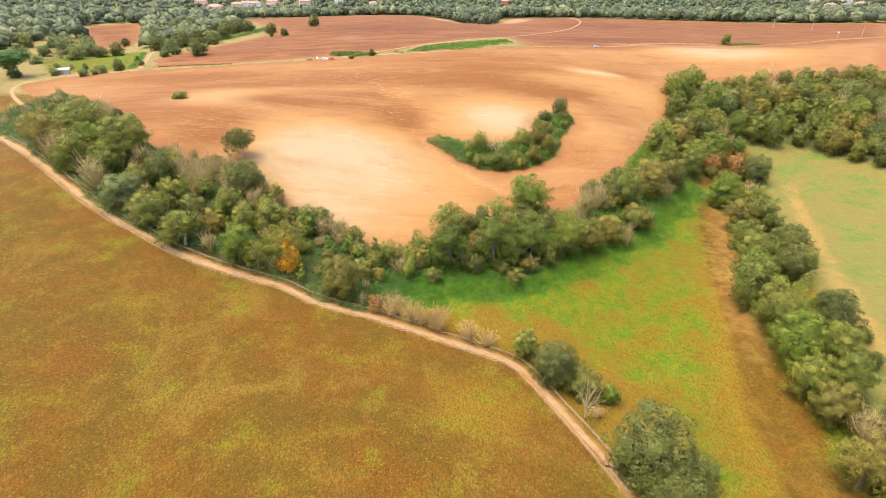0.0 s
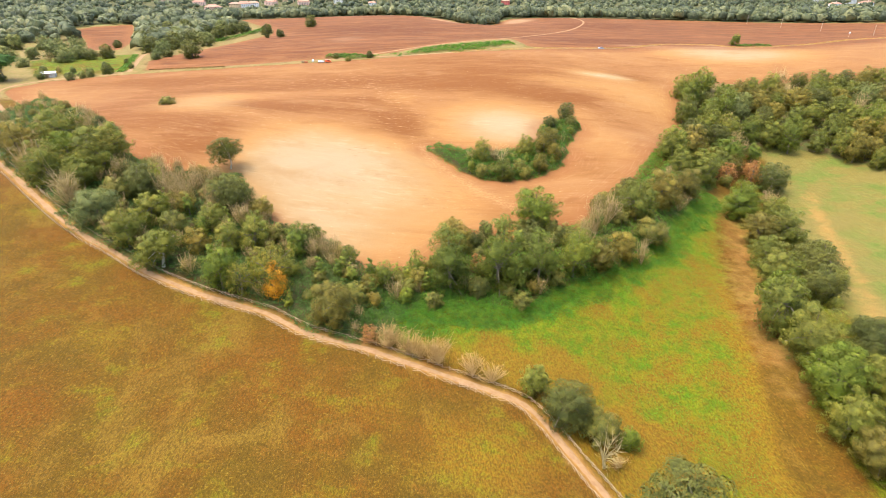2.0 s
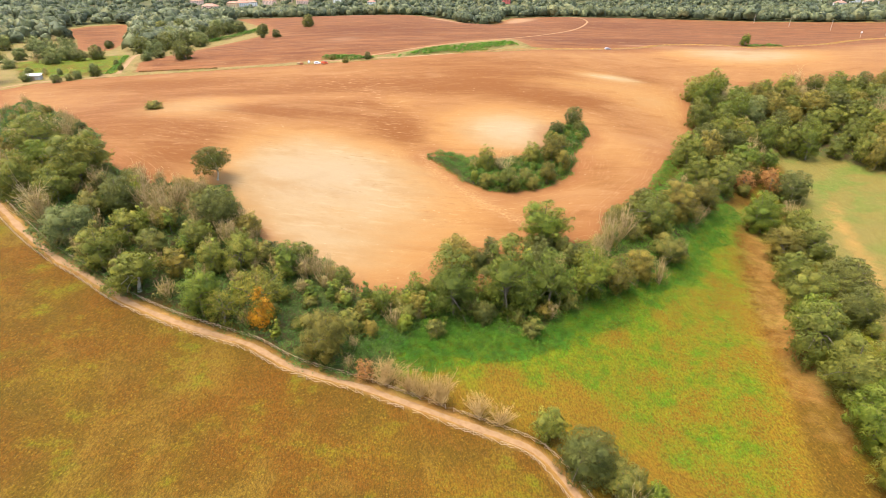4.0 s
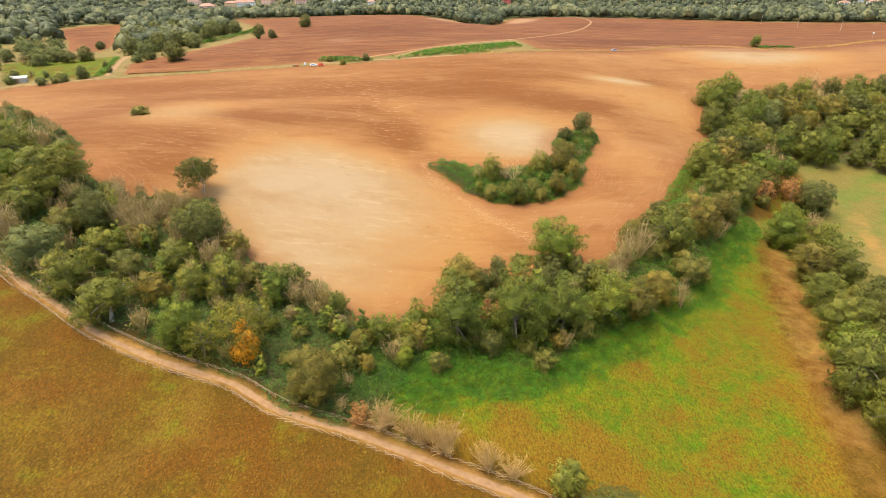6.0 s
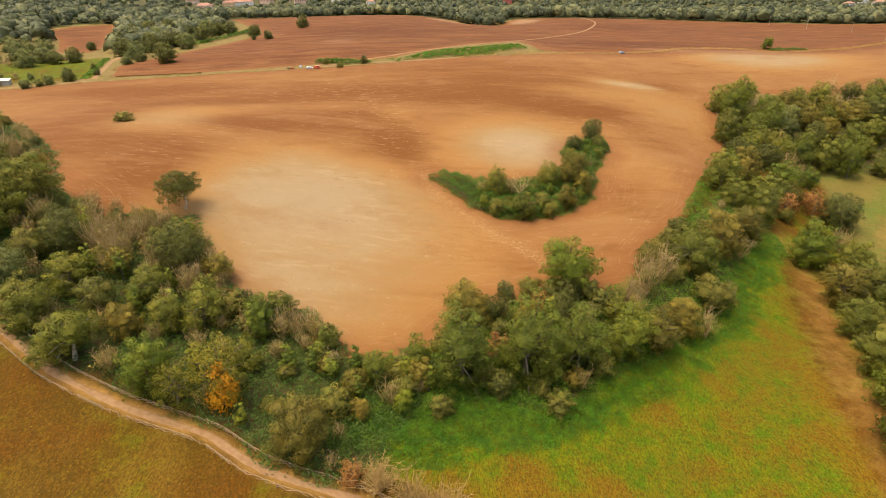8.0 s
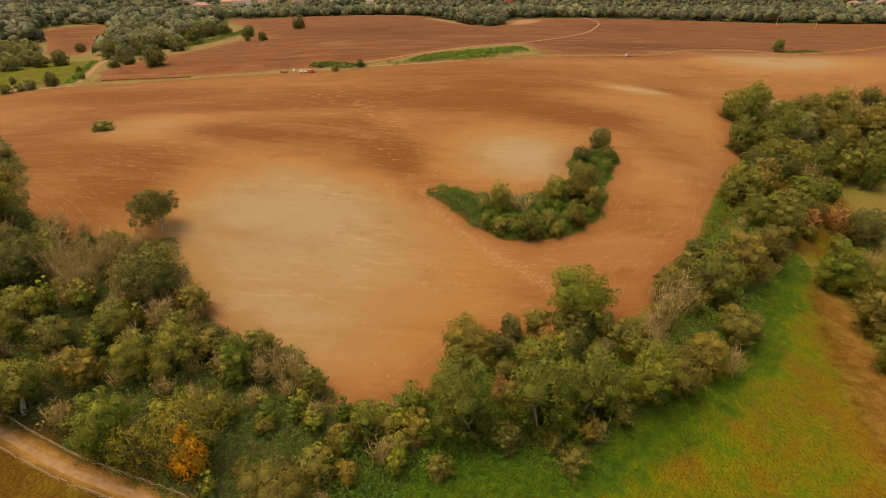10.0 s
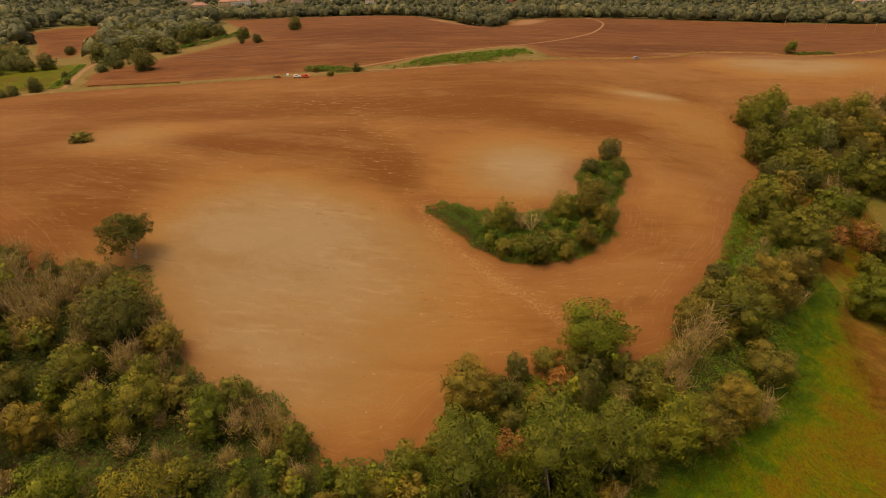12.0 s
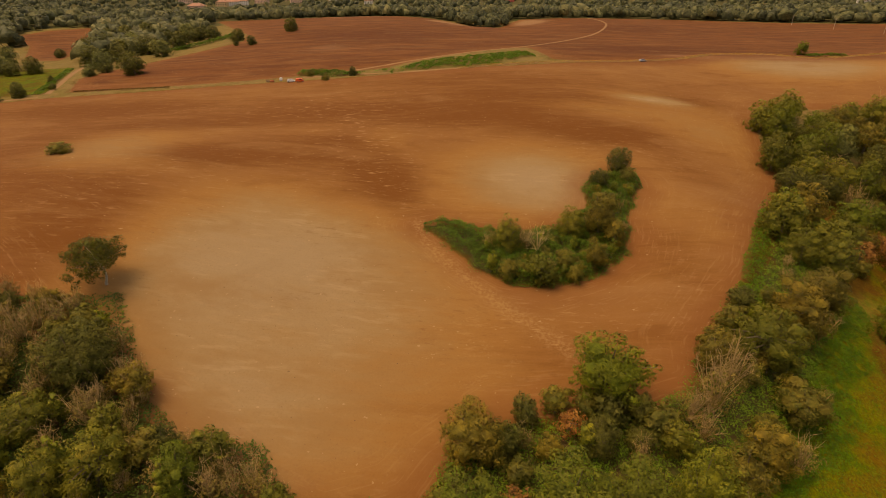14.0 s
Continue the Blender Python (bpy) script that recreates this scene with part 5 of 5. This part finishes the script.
FAR_EDGE = [
    (-232.0, 770.0), (-150.0, 786.0), (-88.0, 784.0), (11.0, 730.0), (44.0, 708.0), (87.0, 786.0), (225.0, 784.0), (362.0, 730.0), (512.0, 680.0),
]
g_edge = np.random.default_rng(25)
fringe = smooth_line(FAR_EDGE, 4.5)
fringe = fringe + np.column_stack([g_edge.normal(0, 3, len(fringe)), g_edge.uniform(-1, 16, len(fringe))])
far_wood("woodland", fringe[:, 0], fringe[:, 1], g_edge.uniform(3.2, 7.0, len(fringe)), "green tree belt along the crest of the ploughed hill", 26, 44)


def box(x0, x1, y0, y1, z0, z1):
    v = np.array([(x, y, z) for x in (x0, x1) for y in (y0, y1) for z in (z0, z1)], float)
    return v, np.array([(0, 1, 3, 2), (4, 6, 7, 5), (0, 4, 5, 1), (2, 3, 7, 6), (0, 2, 6, 4), (1, 5, 7, 3)])


GLASS = plain("dark_window_glass", (0.03, 0.035, 0.04), 0.15, 0.1)
TILES = plain("terracotta_roof_tiles", (0.4, 0.22, 0.15), 0.85, 0.35, 0.6)
PLASTER = {"white": plain("white_plaster", (0.72, 0.68, 0.62), 0.85, 0.15, 0.4), "pink": plain("salmon_plaster", (0.66, 0.44, 0.34), 0.85, 0.15, 0.4), "red": plain("red_plaster", (0.5, 0.13, 0.1), 0.85, 0.2, 0.4), "ochre": plain("ochre_plaster", (0.6, 0.42, 0.24), 0.85, 0.15, 0.4)}


def house(x, y, w, storeys, paint, turn):
    d, h = w * 0.62, storeys * 3.1
    ob = tagged(new("house", None), f"{paint} plastered village house with terracotta tiled roof", "house", "village houses")
    ob.matrix_basis = pose(x, y, float(land(x, y)), 0, 0, turn)
    part("wall", mesh_of("wall", *box(-w / 2, w / 2, -d / 2, d / 2, -1, h), PLASTER[paint]), ob)
    e, ridge = 0.6, h + w * 0.16
    v = np.array([(-w / 2 - e, -d / 2 - e, h), (w / 2 + e, -d / 2 - e, h), (w / 2 + e, d / 2 + e, h), (-w / 2 - e, d / 2 + e, h), (-w * 0.3, 0, ridge), (w * 0.3, 0, ridge)])
    v = np.vstack([v, v - (0, 0, 0.3)])
    roof = bpy.data.meshes.new("roof")
    roof.from_pydata(v.tolist(), [], [(0, 1, 5, 4), (2, 3, 4, 5), (1, 2, 5), (3, 0, 4), (9, 8, 7, 6), (0, 6, 7, 1), (1, 7, 8, 2), (2, 8, 9, 3), (3, 9, 6, 0)])
    roof.materials.append(TILES)
    top = part("roof", roof, ob)
    part("chimney", mesh_of("chimney", *box(w * 0.15, w * 0.15 + 1, 0.5, 1.5, h, ridge + 1.2), PLASTER[paint]), top)
    pane = mesh_of("window", *box(-0.6, 0.6, -0.06, 0.06, 0, 1.5), GLASS)
    for s in range(storeys):
        for k in range(max(2, int(w / 4))):
            win = part("window", pane, ob)
            win.location = (-w / 2 + (k + 0.5) * w / max(2, int(w / 4)), -d / 2, s * 3.1 + 1.0)


for row in HOUSES:
    house(*row)

# ---- farm shed, parked vehicles, poles ----
ROOF_SHEET = plain("fibre_cement_sheet", (0.62, 0.58, 0.5), 0.8, 0.3, 1.0)
shed = tagged(new("shed", None), "low pale farm shed with a flat pitched roof", "shed")
shed.matrix_basis = pose(-257.4, 379.1, float(land(-257.4, 379.1)), 0, 0, 22)
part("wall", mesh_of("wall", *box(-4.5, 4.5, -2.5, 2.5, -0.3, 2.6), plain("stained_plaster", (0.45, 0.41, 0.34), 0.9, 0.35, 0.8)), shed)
part("door", mesh_of("door", *box(-1.2, 1.2, -2.56, -2.44, 0, 2.2), POLE_WOOD), shed)
lid, sheet = box(-4.9, 4.9, -2.9, 2.9, 2.6, 2.75)
lid[:, 2] += lid[:, 1] * 0.12 + 0.35
part("roof", mesh_of("roof", lid, sheet, ROOF_SHEET), shed)

TYRE = plain("tyre_rubber", (0.02, 0.02, 0.02), 0.8)
METAL = plain("grey_metal", (0.4, 0.4, 0.4), 0.4, 0.2, 2.0, 0.8)


def profile(points, half, material, name):
    """A body from a side outline, its upper part drawn in."""
    bm = bmesh.new()
    top = max(z for _, z in points)
    sides = [[bm.verts.new((x, s * half * (1 - 0.16 * max(0, (z - 0.9) / (top - 0.9))), z)) for x, z in points] for s in (-1, 1)]
    n = len(points)
    bm.faces.new(sides[0]), bm.faces.new(sides[1][::-1])
    for i in range(n):
        bm.faces.new((sides[0][i], sides[1][i], sides[1][(i + 1) % n], sides[0][(i + 1) % n]))
    bmesh.ops.recalc_face_normals(bm, faces=bm.faces)
    bmesh.ops.bevel(bm, geom=list(bm.edges), offset=0.06, segments=2, affect="EDGES")
    me = bpy.data.meshes.new(name)
    bm.to_mesh(me)
    bm.free()
    me.materials.append(material)
    return me


def wheel_mesh(radius, width, material):
    ang = np.arange(16) * math.pi / 8
    ring = np.stack([np.cos(ang) * radius, np.zeros(16), np.sin(ang) * radius], 1)
    me = bpy.data.meshes.new("wheel")
    v = np.vstack([ring - (0, width / 2, 0), ring + (0, width / 2, 0)])
    me.from_pydata(v.tolist(), [], [tuple(range(15, -1, -1)), tuple(range(16, 32))] + [(i, (i + 1) % 16, 16 + (i + 1) % 16, 16 + i) for i in range(16)])
    me.materials.append(material)
    return me


def vehicle(name, label, category, outline, windows, paint, x, y, turn, half=0.88, axles=(-1.3, 1.3)):
    ob = tagged(new(name, None), label, category, "parked vehicles")
    ob.matrix_basis = pose(x, y, float(land(x, y)) + 0.04, 0, 0, turn)
    part("body", profile(outline, half, paint, "body"), ob)
    for x0, x1, z0, z1 in windows:
        for s in (-1, 1):
            part("window", mesh_of("window", *box(x0, x1, s * half * 0.93 - 0.05, s * half * 0.93 + 0.05, z0, z1), GLASS), ob)
    front = max(p[0] for p in outline)
    part("windscreen", mesh_of("windscreen", *box(windows[0][1] + 0.05, windows[0][1] + 0.28, -half * 0.75, half * 0.75, windows[0][2], windows[0][3] - 0.05), GLASS), ob)
    for s in (-1, 1):
        part("headlight", mesh_of("headlight", *box(front - 0.08, front + 0.02, s * half * 0.7 - 0.14, s * half * 0.7 + 0.14, 0.62, 0.78), METAL), ob)
    tyre, rim = wheel_mesh(0.32, 0.22, TYRE), wheel_mesh(0.2, 0.24, METAL)
    for ax in axles:
        for s in (-1, 1):
            w = part("wheel", tyre, ob)
            w.location = (ax, s * (half - 0.05), 0.3)
            part("rim", rim, w)
    return ob


WHITE, ORANGE = plain("white_car_paint", (0.8, 0.8, 0.78), 0.25, 0.05), plain("orange_red_paint", (0.75, 0.12, 0.03), 0.3, 0.1)
CAR = [(-2.0, 0.3), (2.0, 0.3), (2.05, 0.75), (1.15, 0.92), (0.5, 1.45), (-1.3, 1.47), (-1.95, 0.95)]
VAN = [(-1.95, 0.3), (1.95, 0.3), (2.0, 0.8), (1.45, 1.0), (1.0, 1.75), (-1.85, 1.8), (-1.98, 0.9)]
vehicle("car", "small white hatchback parked on the field edge", "car", CAR, [(-1.2, 0.55, 0.95, 1.36)], WHITE, -81.2, 391.0, 10)
vehicle("van", "small orange-red van parked on the field edge", "van", VAN, [(-0.2, 1.0, 1.05, 1.6)], ORANGE, -76.3, 390.2, 6)

tank = tagged(new("water_tank", None), "white plastic water tank beside the vehicles", "tank")
tank.matrix_basis = pose(-87.5, 395.0, float(land(-87.5, 395.0)), 0, 0, 10)
body = wheel_mesh(0.7, 1.6, WHITE)
t_body = part("body", body, tank)
t_body.matrix_basis = pose(0, 0, 0.85)
part("cradle", mesh_of("cradle", *box(-0.7, 0.7, -0.7, 0.7, 0, 0.3), METAL), tank)


def stack(x, y, turn, label, paint, seed):
    g = np.random.default_rng(seed)
    ob = tagged(new("pallet_stack", None), label, "pallets", "stacked material")
    ob.matrix_basis = pose(x, y, float(land(x, y)), 0, 0, turn)
    for k in range(5):
        s = g.uniform(-0.15, 0.15)
        part("pallet", mesh_of("pallet", *join([box(-0.9 + s, 0.9 + s, -0.55 + i * 0.26, -0.39 + i * 0.26, k * 0.2 + 0.12, k * 0.2 + 0.17) for i in range(5)] + [box(-0.9 + s + j * 0.8, -0.75 + s + j * 0.8, -0.5, 0.55, k * 0.2, k * 0.2 + 0.12) for j in range(3)]), paint), ob)


stack(-93.9, 393.4, 12, "stack of weathered pallets at the field edge", POLE_WOOD, 31)
stack(-91.6, 392.6, 30, "stack of reddish pallets at the field edge", plain("reddish_boards", (0.5, 0.16, 0.08), 0.8), 32)

BLUE = plain("blue_car_paint", (0.34, 0.36, 0.42), 0.3, 0.1)
vehicle("car", "small pale blue car parked on the balk path", "car", CAR, [(-1.2, 0.55, 0.95, 1.36)], BLUE, *BLUE_CAR, 12)

sign = tagged(new("sign_post", None), "pale post with a small blank white board", "sign")
sign.matrix_basis = pose(*SIGN, float(land(*SIGN)), 0, 0, 15)
part("post", mesh_of("post", *tube((0, 0, -0.4), (0, 0, 5.0), 0.14, 0.12, 8), PALE_BARK, True), sign)
part("board", mesh_of("board", *box(-1.0, 1.0, -0.05, 0.05, 4.0, 5.2), WHITE), sign)

for x, y in POLES:
    pole = tagged(new("utility_pole", None), "tall weathered wooden utility pole in ploughed soil", "pole", "utility poles")
    pole.matrix_basis = pose(x, y, float(land(x, y)), 0, 0, 20)
    part("post", mesh_of("post", *tube((0, 0, -0.5), (0, 0, 9.5), 0.22, 0.14, 8), PALE_BARK, True), pole)
    part("crossarm", mesh_of("crossarm", *box(-0.9, 0.9, -0.07, 0.07, 8.8, 8.95), PALE_BARK), pole)


# ---- rustic pole fences on both sides of the track ----
def fence(points, offset, label, first, last, broken):
    g = np.random.default_rng(int(abs(offset) * 100) + (offset > 0))
    line = smooth_line(points, 1.9)
    at = (line + normals_of(line) * offset)[first:last]
    z = land(at[:, 0], at[:, 1])
    ob = tagged(new("fence", None), label, "fence")
    ob.location = (at[0, 0], at[0, 1], z[0])
    base = Vector(ob.location)
    post = mesh_of("post", *tube((0, 0, -0.3), (0, 0, 1.15), 0.075, 0.06, 6), POLE_WOOD, True)
    rail = mesh_of("rail", *tube((0, 0, 0), (1, 0, 0), 0.05, 0.04, 5), POLE_WOOD, True)

    def bar(name, a, b):
        way = Vector(b) - Vector(a)
        ob_ = part(name, rail, ob)
        ob_.matrix_basis = Matrix.LocRotScale(Vector(a) - base, way.to_track_quat("X", "Z"), (way.length, 1, 1))

    for i in range(len(at)):
        if g.uniform() > broken:
            p = part("post", post, ob)
            p.matrix_basis = Matrix.LocRotScale(Vector((*at[i], z[i])) - base, Euler((g.normal(0, 0.06), g.normal(0, 0.06), 0)), (1, 1, g.uniform(0.85, 1.1)))
        if i + 1 < len(at):
            a, b = (*at[i], z[i]), (*at[i + 1], z[i + 1])
            if g.uniform() > broken:
                bar("rail", (a[0], a[1], a[2] + 1.0 + g.normal(0, 0.04)), (b[0], b[1], b[2] + 1.0 + g.normal(0, 0.04)))
            if g.uniform() > broken:
                bar("brace", (a[0], a[1], a[2] + 0.12), (b[0], b[1], b[2] + 0.95))
            if g.uniform() > broken:
                bar("brace", (a[0], a[1], a[2] + 0.95), (b[0], b[1], b[2] + 0.12))
    return ob


fence(TRACK, 2.3, "rustic fence of crossed chestnut poles above the track", 0, 170, 0.08)
fence(TRACK, -2.2, "leaning rustic fence of crossed chestnut poles below the track", 0, 170, 0.3)
